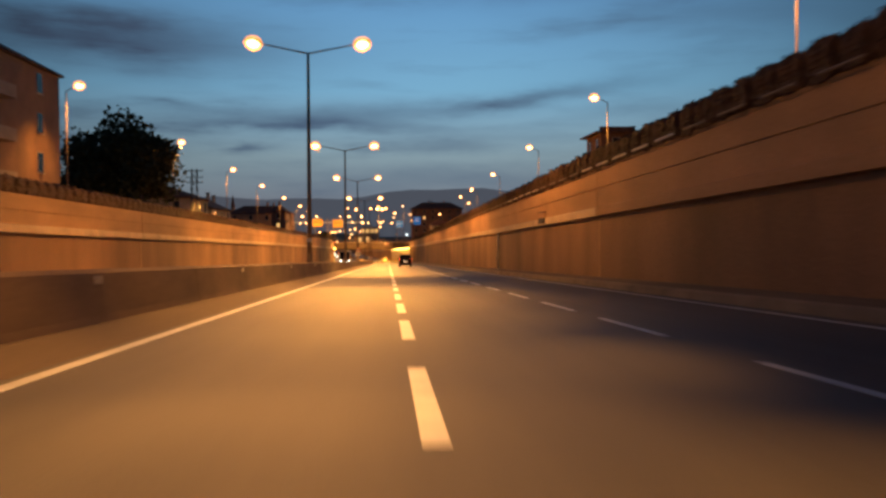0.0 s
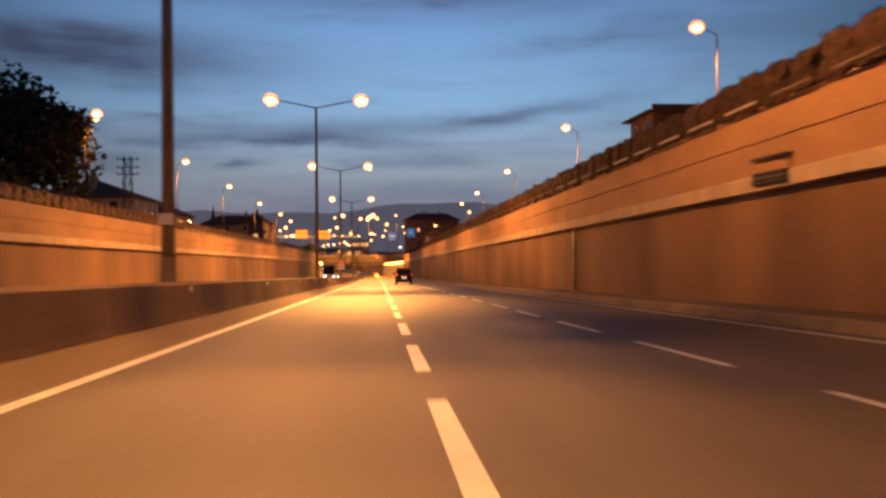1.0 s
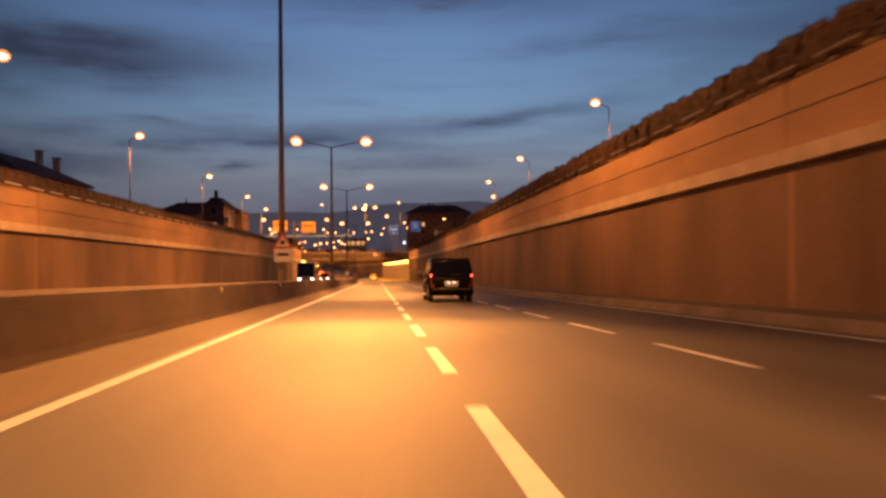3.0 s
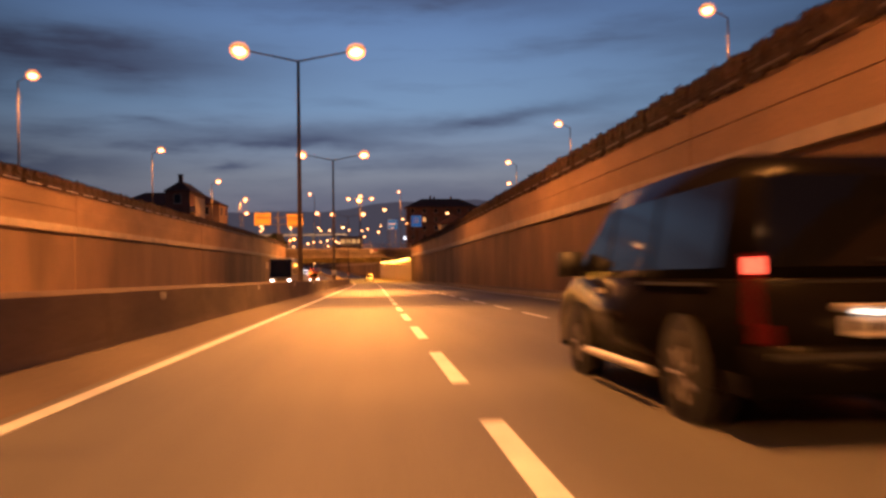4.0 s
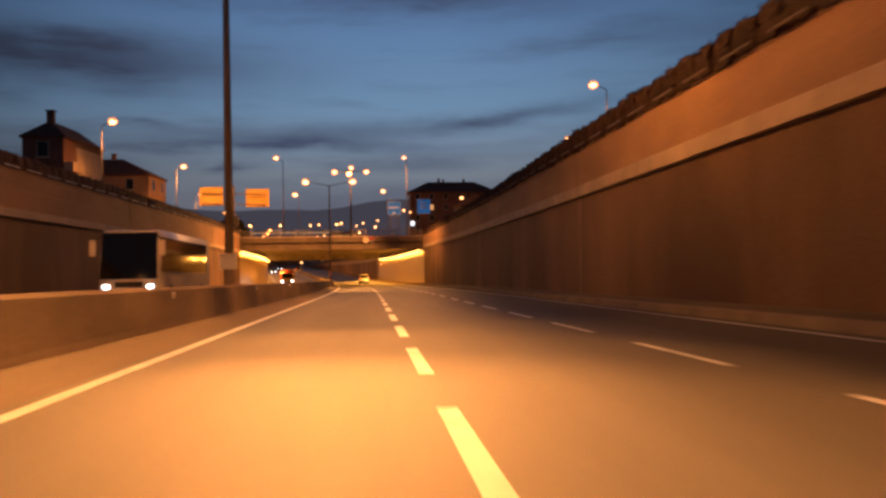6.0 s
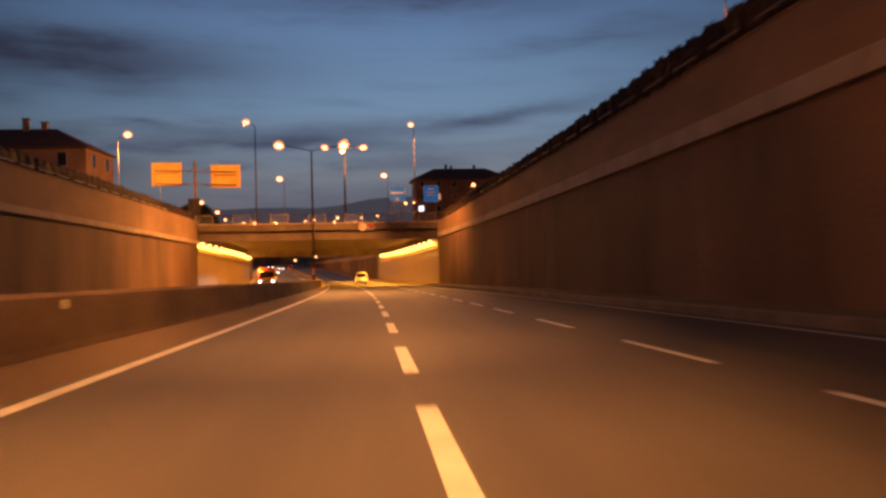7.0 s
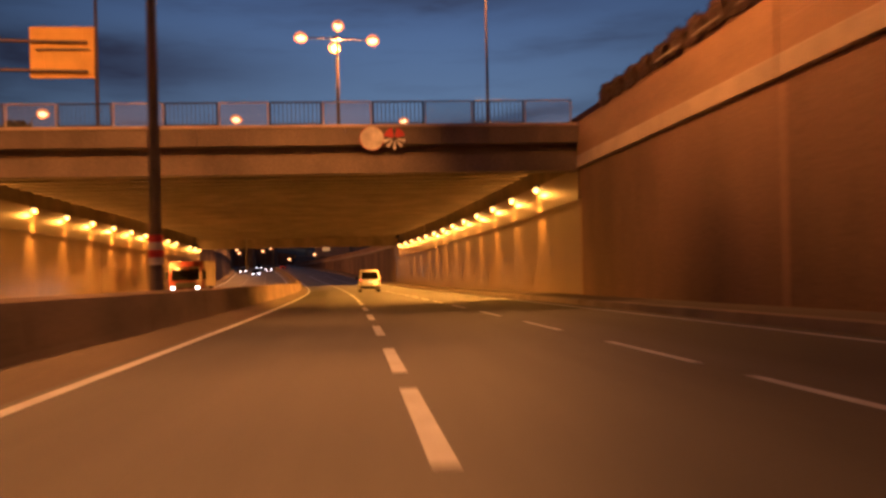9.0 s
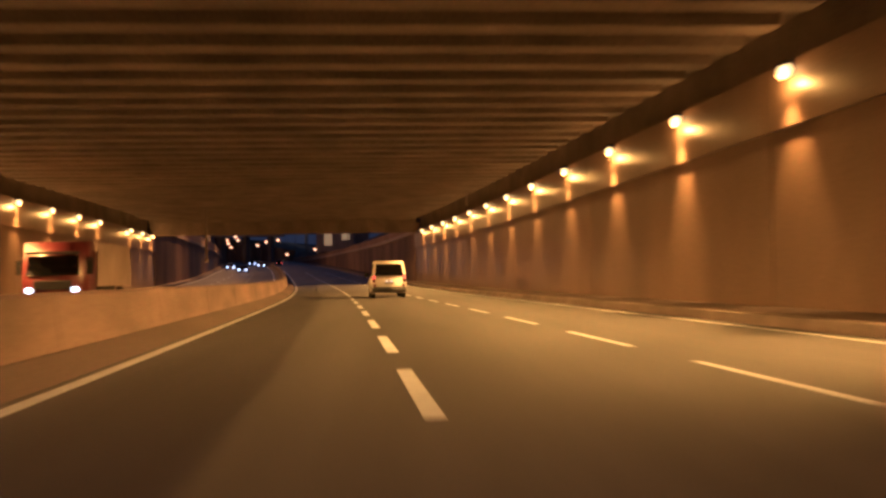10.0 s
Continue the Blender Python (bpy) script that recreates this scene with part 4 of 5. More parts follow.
# ---------------------------------------------------------------- houses
def house(name, x0, x1, y0, y1, z0, eave, ridge, plaster, label, storeys, front_cols, side_cols, chimneys=(), hip=0.6, axis="x", lit=(), sign=1):
    """A plastered house with a tiled roof; windows in the wall towards the road's start (y0) and the wall at x1 (sign 1) or x0 (-1)."""
    h = thing(name, label=label, category="house")
    part("wall", box(x0, x1, y0, y1, z0 - 1.5, eave), plaster, h)
    o = hip
    bm = bmesh.new()
    a = [bm.verts.new(p) for p in ((x0 - o, y0 - o, eave - 0.1), (x1 + o, y0 - o, eave - 0.1), (x1 + o, y1 + o, eave - 0.1), (x0 - o, y1 + o, eave - 0.1))]
    c = [bm.verts.new((v.co.x, v.co.y, eave + 0.12)) for v in a]
    if axis == "x":
        d = min((y1 - y0) / 2, (x1 - x0) / 2 - 0.4)
        r = [bm.verts.new((x0 + d, (y0 + y1) / 2, ridge)), bm.verts.new((x1 - d, (y0 + y1) / 2, ridge))]
        bm.faces.new((c[0], c[1], r[1], r[0]))
        bm.faces.new((c[2], c[3], r[0], r[1]))
        bm.faces.new((c[1], c[2], r[1]))
        bm.faces.new((c[3], c[0], r[0]))
    else:
        d = min((x1 - x0) / 2, (y1 - y0) / 2 - 0.4)
        r = [bm.verts.new(((x0 + x1) / 2, y0 + d, ridge)), bm.verts.new(((x0 + x1) / 2, y1 - d, ridge))]
        bm.faces.new((c[1], c[2], r[1], r[0]))
        bm.faces.new((c[3], c[0], r[0], r[1]))
        bm.faces.new((c[0], c[1], r[0]))
        bm.faces.new((c[2], c[3], r[1]))
    for i in range(4):
        bm.faces.new((a[i], a[(i + 1) % 4], c[(i + 1) % 4], c[i]))
    bm.faces.new(a[::-1])
    part("roof", bm, M_ROOF, h, "dark tiled hipped roof")
    sh = (eave - z0) / storeys
    n = 0
    for s in range(storeys):
        zc = z0 + sh * (s + 0.35)
        for cols, wall in ((front_cols, "front"), (side_cols, "side")):
            for i in range(cols):
                f = (i + 0.5) / cols
                m = M_LITWINDOW if n in lit else M_WINDOW
                n += 1
                if wall == "front":
                    cx = x0 + (x1 - x0) * f
                    w = part("window", box(cx - 0.62, cx + 0.62, y0 - 0.06, y0 + 0.02, zc - 0.06, zc + sh * 0.48 + 0.06), M_FRAME, h)
                    under(finish("pane", box(cx - 0.54, cx + 0.54, y0 - 0.075, y0 - 0.03, zc, zc + sh * 0.48), m), w)
                    under(finish("sill", box(cx - 0.72, cx + 0.72, y0 - 0.16, y0 - 0.01, zc - 0.14, zc - 0.06), M_FRAME), w)
                else:
                    cy = y0 + (y1 - y0) * f
                    xw = x1 if sign > 0 else x0
                    w = part("window", box(xw - 0.04, xw + 0.06, cy - 0.62, cy + 0.62, zc - 0.06, zc + sh * 0.48 + 0.06), M_FRAME, h)
                    under(finish("pane", box(xw - 0.055, xw + 0.075, cy - 0.54, cy + 0.54, zc, zc + sh * 0.48), m), w)
                    under(finish("sill", box(xw - 0.06, xw + 0.15, cy - 0.72, cy + 0.72, zc - 0.14, zc - 0.06), M_FRAME), w)
    for cx, cy, ct in chimneys:
        ch = part("chimney", box(cx - 0.35, cx + 0.35, cy - 0.35, cy + 0.35, eave, ct, 0.03), plaster, h)
        under(finish("chimney_cap", box(cx - 0.45, cx + 0.45, cy - 0.45, cy + 0.45, ct, ct + 0.12, 0.02), M_ROOF), ch)
    return h


def balcony(h, x, y0, y1, z, mat, deep=1.1):
    b = part("balcony", box(x, x + deep, y0, y1, z, z + 0.16), mat, h)
    under(finish("balcony_front", box(x + deep - 0.1, x + deep, y0, y1, z + 0.16, z + 1.05), mat), b)
    for yy in (y0, y1 - 0.1):
        under(finish("balcony_side", box(x, x + deep - 0.1, yy, yy + 0.1, z + 0.16, z + 1.05), mat), b)


blk = house("apartment_block", -44.0, -31.3, 62.0, 80.0, land_l(80), 15.9, 19.6, M_PLASTER_A, "four-storey plastered apartment block with balconies, dark at dusk", 4, 3, 2, chimneys=((-38, 70, 20.2),), axis="y", hip=0.35)
for k in range(3):
    balcony(blk, -31.3, 64.5, 68.5, land_l(80) + 3.2 + 3.5 * k, M_PLASTER_C)
house("house", -50.0, -35.3, 148.0, 162.0, land_l(150), 7.2, 10.2, M_PLASTER_C, "low plastered house with a dark tiled roof behind the wall", 2, 3, 3, chimneys=((-44.0, 151, 10.9), (-41.5, 151, 11.3)), hip=0.6)
house("house", -46.0, -36.4, 171.0, 191.0, land_l(172), 5.9, 8.7, M_PLASTER_C, "small pale house with two chimneys behind the wall", 2, 2, 3, chimneys=((-40.4, 186.0, 9.8), (-40.0, 190.2, 9.4)), hip=0.5, axis="y")
tower = house("house", -36.8, -32.6, 260.5, 273.0, land_l(264), 7.5, 9.5, M_REDPLASTER, "three-storey dark red house with pale balconies and a chimney", 3, 1, 0, chimneys=((-34.6, 262.6, 10.5),), hip=0.22, axis="y", lit=(1,))
# lamp light on this side is put into the paler slabs
for k in range(3):
    part("side_wall", box(-32.6, -32.5, 264.2, 272.9, land_l(264) + 3.0 * k, land_l(264) + 3.0 * k + 2.96), M_PLASTER_C, tower, "pale plastered storey of the side wall")
for k in range(2):
    balcony(tower, -32.6, 260.7, 263.8, land_l(264) + 3.1 + 2.9 * k, M_PLASTER_C, 0.9)
house("house", -60.0, -36.3, 308.0, 319.2, land_l(300), 7.8, 11.0, M_PLASTER_A, "large plastered house with a wide tiled roof", 3, 4, 2, chimneys=((-45.6, 313.0, 12.2), (-43.4, 313.6, 11.8)), hip=0.35)
villa = house("house", 34.2, 49.0, 130.2, 139.6, land_r(135), 16.9, 17.7, M_REDPLASTER, "dark villa with a broad overhanging roof above the wall", 3, 3, 2, chimneys=((39.8, 131.5, 17.9),), hip=1.0, sign=-1)
part("roof_parapet", box(33.9, 39.2, 129.5, 130.1, 16.7, 17.75, 0.03), M_ROOF, villa, "raised dark roof parapet")
house("house", 17.5, 25.0, 334.0, 343.0, land_r(334), 3.6, 6.4, M_PLASTER_C, "small pale house lit by a street lamp beside the bridge", 2, 2, 2, hip=0.5, axis="y", sign=-1)
house("apartment_block", 12.0, 38.0, 419.5, 431.0, -7.0, 12.5, 16.0, M_REDPLASTER, "broad dark apartment house beyond the bridge", 6, 6, 2, chimneys=((21.2, 425.4, 17.0), (22.6, 425.0, 16.6), (29.0, 425.0, 16.7)), sign=-1, hip=0.8, lit=(33,))

pyl = thing("power_pole", label="lattice power pole with crossarms behind a roof", category="power pole")
px_, py_, pz_ = -30.2, 129.3, land_l(129)
for sx in (-0.6, 0.6):
    for sy in (-0.6, 0.6):
        part("leg", tube((px_ + sx, py_ + sy, pz_ - 0.3), (px_ + sx * 0.55, py_ + sy * 0.55, 10.9), 0.06, n=6), M_DARKSTEEL, pyl)
for k in range(7):
    za, zb = pz_ + k * 1.4, pz_ + (k + 1) * 1.4
    part("brace", tube((px_ - 0.55, py_ - 0.5, za), (px_ + 0.5, py_ - 0.5, zb), 0.035, n=6), M_DARKSTEEL, pyl)
    part("brace", tube((px_ + 0.55, py_ - 0.5, za), (px_ - 0.5, py_ - 0.5, zb), 0.035, n=6), M_DARKSTEEL, pyl)
    for sx in (-0.5, 0.5):
        part("brace", tube((px_ + sx, py_ - 0.5, za), (px_ + sx, py_ + 0.5, zb), 0.035, n=6), M_DARKSTEEL, pyl)
    part("strut", tube((px_ - 0.55, py_ - 0.5, zb), (px_ + 0.55, py_ - 0.5, zb), 0.045, n=6), M_DARKSTEEL, pyl)
for zc in (10.6, 9.6, 8.8):
    part("crossarm", tube((px_ - 1.3, py_, zc), (px_ + 1.3, py_, zc), 0.07, n=6), M_DARKSTEEL, pyl)
    for sx in (-1.2, -0.5, 0.5, 1.2):
        part("insulator", tube((px_ + sx, py_, zc), (px_ + sx, py_, zc + 0.28), 0.06, 0.04, 8), M_PLASTER_B, pyl)

mina = thing("minaret", label="slim dark minaret on the skyline", category="minaret")
mx, my = -87.8, 470.0
part("shaft", tube((mx, my, -6), (mx, my, 15.0), 1.4, 1.2, 14), M_PLASTER_B, mina)
part("gallery", tube((mx, my, 10.0), (mx, my, 11.2), 1.5, 2.1, 14), M_PLASTER_B, mina)
part("spire", tube((mx, my, 15.0), (mx, my, 22.4), 1.3, 0.05, 14), M_ROOF, mina)


# ---------------------------------------------------------------- road signs
gantry = thing("sign_gantry", label="T-shaped sign post carrying two big yellow panels seen from behind", category="road sign")
gy = 308.7
part("post", box(-23.08, -22.74, gy + 0.05, gy + 0.35, deck_z - 1.6, 6.0, 0.03), M_STEEL, gantry)
for za in (4.75, 3.05):
    part("beam", tube((-28.0, gy + 0.1, za + 0.05), (-17.6, gy + 0.1, za - 0.2), 0.09, n=8), M_STEEL, gantry)
for xa, xb, za, zb in ((-28.45, -24.6, 2.78, 5.86), (-20.9, -17.1, 2.48, 5.5)):
    pn = part("panel", box(xa, xb, gy + 0.24, gy + 0.30, za, zb, 0.02), M_SIGN_YELLOW, gantry, "yellow sheet panel seen from behind")
    for f in (0.22, 0.78):
        xc = xa + (xb - xa) * f
        under(finish("stiffener", box(xc - 0.03, xc + 0.03, gy + 0.17, gy + 0.25, za + 0.15, zb - 0.15), M_SIGN_YELLOW), pn)
    zc = za + (zb - za) * 0.55
    under(finish("stiffener", box(xa + 0.4, xb - 0.4, gy + 0.12, gy + 0.20, zc - 0.05, zc + 0.05), M_STEEL), pn)

board = thing("info_board", label="dark brown double board standing on the bridge", category="board")
for xa in (-22.6, -21.85):
    part("leaf", box(xa, xa + 0.70, 303.0, 303.15, -1.3, 0.75, 0.02), M_DARKSTEEL, board)
for xa in (-22.5, -21.3):
    part("leg", box(xa, xa + 0.1, 303.02, 303.12, deck_z - 1.2, -1.28), M_STEEL, board)


def blue_sign(x, y, z, w, h, bars, legs_z):
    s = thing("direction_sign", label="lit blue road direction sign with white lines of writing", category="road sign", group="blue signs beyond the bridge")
    # the panel's glow stands in for headlights on a reflective face
    pn = part("panel", box(x - w / 2, x + w / 2, y, y + 0.06, z - h / 2, z + h / 2, 0.02), M_SIGN_GLOW, s)
    for xa, xb, za, zb in ((-w / 2, w / 2, -h / 2, -h / 2 + 0.05), (-w / 2, w / 2, h / 2 - 0.05, h / 2), (-w / 2, -w / 2 + 0.05, -h / 2, h / 2), (w / 2 - 0.05, w / 2, -h / 2, h / 2)):
        under(finish("border", box(x + xa, x + xb, y - 0.012, y + 0.01, z + za, z + zb), M_SIGN_WHITE), pn)
    for f, half in bars:
        under(finish("line_of_writing", box(x - half, x + half * 0.9, y - 0.014, y + 0.01, z + h * f - 0.16, z + h * f + 0.16), M_SIGN_WHITE), pn)
    for sx in (-0.3, 0.3):
        part("post", tube((x + sx * w, y + 0.15, legs_z), (x + sx * w, y + 0.15, z + h * 0.45), 0.09, n=8), M_STEEL, s)


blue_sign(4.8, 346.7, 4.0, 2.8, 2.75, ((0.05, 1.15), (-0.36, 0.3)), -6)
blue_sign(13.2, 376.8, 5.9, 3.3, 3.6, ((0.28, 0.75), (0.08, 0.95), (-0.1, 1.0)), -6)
lit = thing("light_box", label="small white lit box sign with four panes on the bridge", category="light box")
part("post", tube((7.05, 315.6, deck_z - 0.3), (7.05, 315.6, -0.55), 0.05, n=8), M_STEEL, lit)
fr = part("frame", box(6.66, 7.44, 315.4, 315.55, -0.72, 0.12, 0.02), M_DARKSTEEL, lit)
for xa in (6.71, 7.07):
    for za in (-0.67, -0.28):
        under(finish("pane", box(xa, xa + 0.32, 315.36, 315.42, za, za + 0.35, 0.01), M_LIT_PANE), fr)
small = thing("warning_board", label="small pale sign board on a median post", category="road sign")
sp = at(-4.65, 195.3, 0)
part("plate", box(sp.x - 0.24, sp.x + 0.24, sp.y - 0.22, sp.y - 0.18, sp.z + 1.4, sp.z + 1.85, 0.01), M_SIGN_WHITE, small)
part("clamp", box(sp.x - 0.10, sp.x + 0.10, sp.y - 0.2, sp.y + 0.16, sp.z + 1.55, sp.z + 1.65), M_STEEL, small)
mk = thing("striped_marker", label="red and white striped marker wrapped on a median post", category="marker")
for k in range(4):
    q = at(-4.65, 277.6, 1.5 + 0.16 * k)
    part("band", tube(q, q + Vector((0, 0, 0.16)), 0.16, n=12), M_SIGN_RED if k % 2 else M_SIGN_DULL, mk)
pl = thing("small_plate", label="small pale plate strapped on a median post", category="plate")
q = at(-4.65, 46.2, 2.1)
part("plate", box(q.x - 0.14, q.x + 0.14, q.y - 0.17, q.y - 0.14, q.z, q.z + 0.22), M_SIGN_WHITE, pl)
part("strap", tube(q + Vector((0, 0, 0.08)), q + Vector((0, 0, 0.14)), 0.145, n=12), M_STEEL, pl)


# warning triangle and plates on the median post at the foot of the slope
tri = thing("warning_sign", label="red-edged white triangle over two white plates on a median post", category="road sign")
tp = at(-4.65, 120.0, 0) + Vector((0.05, -0.2, 0))


def triangle(z, half, tall, y0, y1):
    bm = bmesh.new()
    f = [bm.verts.new((tp.x + a * half, tp.y + y0, tp.z + z + b * tall)) for a, b in ((-1, 0), (1, 0), (0, 1))]
    r = [bm.verts.new((v.co.x, tp.y + y1, v.co.z)) for v in f]
    bm.faces.new(f)
    bm.faces.new(r[::-1])
    for i in range(3):
        bm.faces.new((f[i], r[i], r[(i + 1) % 3], f[(i + 1) % 3]))
    return bm


part("triangle", triangle(2.30, 0.40, 0.66, 0.0, 0.03), M_SIGN_RED, tri, "red triangle edge")
part("triangle_face", triangle(2.355, 0.29, 0.48, -0.012, 0.01), M_SIGN_WHITE, tri, "white triangle face")
part("symbol", box(tp.x - 0.09, tp.x + 0.09, tp.y - 0.022, tp.y, tp.z + 2.44, tp.z + 2.60, 0.02), M_BARS, tri)
for za, zb in ((2.03, 2.27), (1.73, 1.99)):
    part("plate", box(tp.x - 0.36, tp.x + 0.36, tp.y, tp.y + 0.03, tp.z + za, tp.z + zb, 0.01), M_SIGN_WHITE, tri)
part("line_of_writing", box(tp.x - 0.20, tp.x + 0.24, tp.y - 0.012, tp.y + 0.01, tp.z + 1.97, tp.z + 2.09, 0.01), M_BARS, tri, "dark marking across the plates")
for zc in (1.85, 2.15, 2.5):
    part("clamp", box(tp.x - 0.18, tp.x + 0.12, tp.y + 0.02, tp.y + 0.34, tp.z + zc, tp.z + zc + 0.05), M_STEEL, tri)

# low buildings with lit windows beyond the bridge
def lit_building(name, label, x0, x1, y, z0, z1, windows):
    """A flat-roofed block with warm windows (from, to, bottom, top) in its wall at y."""
    b = thing(name, label=label, category="shop")
    part("wall", box(x0, x1, y, y + 12.0, z0, z1), M_PLASTER_C, b)
    part("roof", box(x0 - 0.5, x1 + 0.5, y - 0.6, y + 12.6, z1, z1 + 0.5, 0.05), M_ROOF, b)
    for xa, xb, za, zb in windows:
        w = part("window", box(xa, xb, y - 0.1, y + 0.1, za, zb), M_FRAME, b)
        under(finish("pane", box(xa + 0.15, xb - 0.15, y - 0.16, y, za + 0.15, zb - 0.15), M_LITWINDOW), w)


lit_building("shop_building", "low shop building with warmly lit windows", -19.0, -6.5, 566.0, land_r(600) - 1, 3.6, [(-18.4 + 3.0 * k, -16.0 + 3.0 * k, 0.2, 2.6) for k in range(4)])
lit_building("shop_building", "low shop with two tall warmly lit windows beside the road", -23.0, -11.0, 552.0, land_r(600) - 1, -1.6, [(-20.6, -17.8, -7.5, -2.9), (-15.0, -12.2, -5.8, -2.9)])


# ---------------------------------------------------------------- vehicles
def loft(bm, outline, half):
    """A body between two sides: outline of (y, z), half(z) its half width."""
    L = [bm.verts.new((-half(z), y, z)) for y, z in outline]
    R = [bm.verts.new((half(z), y, z)) for y, z in outline]
    n = len(outline)
    for i in range(n):
        j = (i + 1) % n
        bm.faces.new((L[i], L[j], R[j], R[i]))
    bm.faces.new(L[::-1])
    bm.faces.new(R)
    return bm


def rounded(bm, width, segments=3, angle=25):
    es = [e for e in bm.edges if len(e.link_faces) == 2 and e.calc_face_angle(0) > radians(angle)]
    bmesh.ops.recalc_face_normals(bm, faces=bm.faces[:])
    bmesh.ops.bevel(bm, geom=es, offset=width, segments=segments, affect="EDGES", clamp_overlap=True)
    return bm


def side_panel(poly, half, s, off=0.012, deep=0.03):
    """A plate on a vehicle's side: poly of (y, z)."""
    bm = bmesh.new()
    o = [bm.verts.new((s * (half(z) + off), y, z)) for y, z in poly]
    i_ = [bm.verts.new((s * (half(z) + off - deep), y, z)) for y, z in poly]
    n = len(poly)
    bm.faces.new(o)
    bm.faces.new(i_[::-1])
    for a in range(n):
        b = (a + 1) % n
        bm.faces.new((o[a], i_[a], i_[b], o[b]))
    return bm


def end_panel(poly, ypos, off, deep=0.03):
    """A plate on a vehicle's end: poly of (x, z), ypos(z) the surface, off outwards."""
    bm = bmesh.new()
    o = [bm.verts.new((x, ypos(z) + off, z)) for x, z in poly]
    i_ = [bm.verts.new((x, ypos(z) + off - math.copysign(deep, off), z)) for x, z in poly]
    n = len(poly)
    bm.faces.new(o)
    bm.faces.new(i_[::-1])
    for a in range(n):
        b = (a + 1) % n
        bm.faces.new((o[a], i_[a], i_[b], o[b]))
    return bm


def wheel(parent, x, y, r, wide, s, spokes=7):
    w = thing("wheel")
    for k in ("label", "category", "group", "kind"):
        if k in w:
            del w[k]
    w.parent = parent
    bm = bmesh.new()
    n, prof = 28, [(-wide / 2, r * 0.62), (-wide / 2, r * 0.93), (-wide * 0.36, r), (wide * 0.36, r), (wide / 2, r * 0.93), (wide / 2, r * 0.62)]
    rings = [[bm.verts.new((x + a, y + rr * math.cos(2 * math.pi * i / n), r + rr * math.sin(2 * math.pi * i / n))) for i in range(n)] for a, rr in prof]
    for k in range(len(prof) - 1):
        for i in range(n):
            j = (i + 1) % n
            bm.faces.new((rings[k][i], rings[k][j], rings[k + 1][j], rings[k + 1][i]))
    tyre = finish("tyre", bm, M_RUBBER, True)
    tyre.parent = w
    bm = bmesh.new()
    add_tube(bm, (x - s * wide * 0.2, y, r), (x + s * wide * 0.30, y, r), r * 0.60, r * 0.63, 24)
    add_tube(bm, (x + s * wide * 0.30, y, r), (x + s * wide * 0.42, y, r), r * 0.16, r * 0.12, 12)
    for i in range(spokes):
        a = 2 * math.pi * i / spokes
        add_tube(bm, (x + s * wide * 0.34, y + 0.1 * r * math.cos(a), r + 0.1 * r * math.sin(a)), (x + s * wide * 0.36, y + 0.6 * r * math.cos(a), r + 0.6 * r * math.sin(a)), r * 0.09, r * 0.11, 6)
    rim = finish("rim", bm, M_ALLOY)
    rim.parent = w


def place_vehicle(ob, x, y, back=False):
    p = at(x, y)
    slope = math.degrees(math.atan((road_z(y + 2) - road_z(y - 2)) / 4))
    ob.matrix_world = Matrix.Translation(p) @ pose(0, 0, 0, 0, 0, turn_at(y)) @ pose(0, 0, 0, slope) @ pose(0, 0, 0, 0, 0, 180 if back else 0)


def plate(parent, y, z, off, w=0.52, h=0.12):
    pl_ = part("number_plate", end_panel([(-w / 2, z), (w / 2, z), (w / 2, z + h), (-w / 2, z + h)], lambda q: y, off, 0.015), M_PLATE, parent)
    for xa, xb in ((-0.4, -0.22), (-0.12, 0.1), (0.2, 0.42)):
        under(finish("bar", end_panel([(xa * w, z + 0.03), (xb * w, z + 0.03), (xb * w, z + h - 0.03), (xa * w, z + h - 0.03)], lambda q: y, off * 1.5, 0.006), M_BARS), pl_)
    for xa in (-0.12, 0.12):
        under(finish("plate_lamp", box(xa - 0.05, xa + 0.05, y + off * 1.8, y + off * 0.2, z + h + 0.015, z + h + 0.045) if off > 0 else box(xa - 0.05, xa + 0.05, y + off * 1.8, y - off * 0.2, z + h + 0.015, z + h + 0.045), M_PLATE_LAMP), pl_)


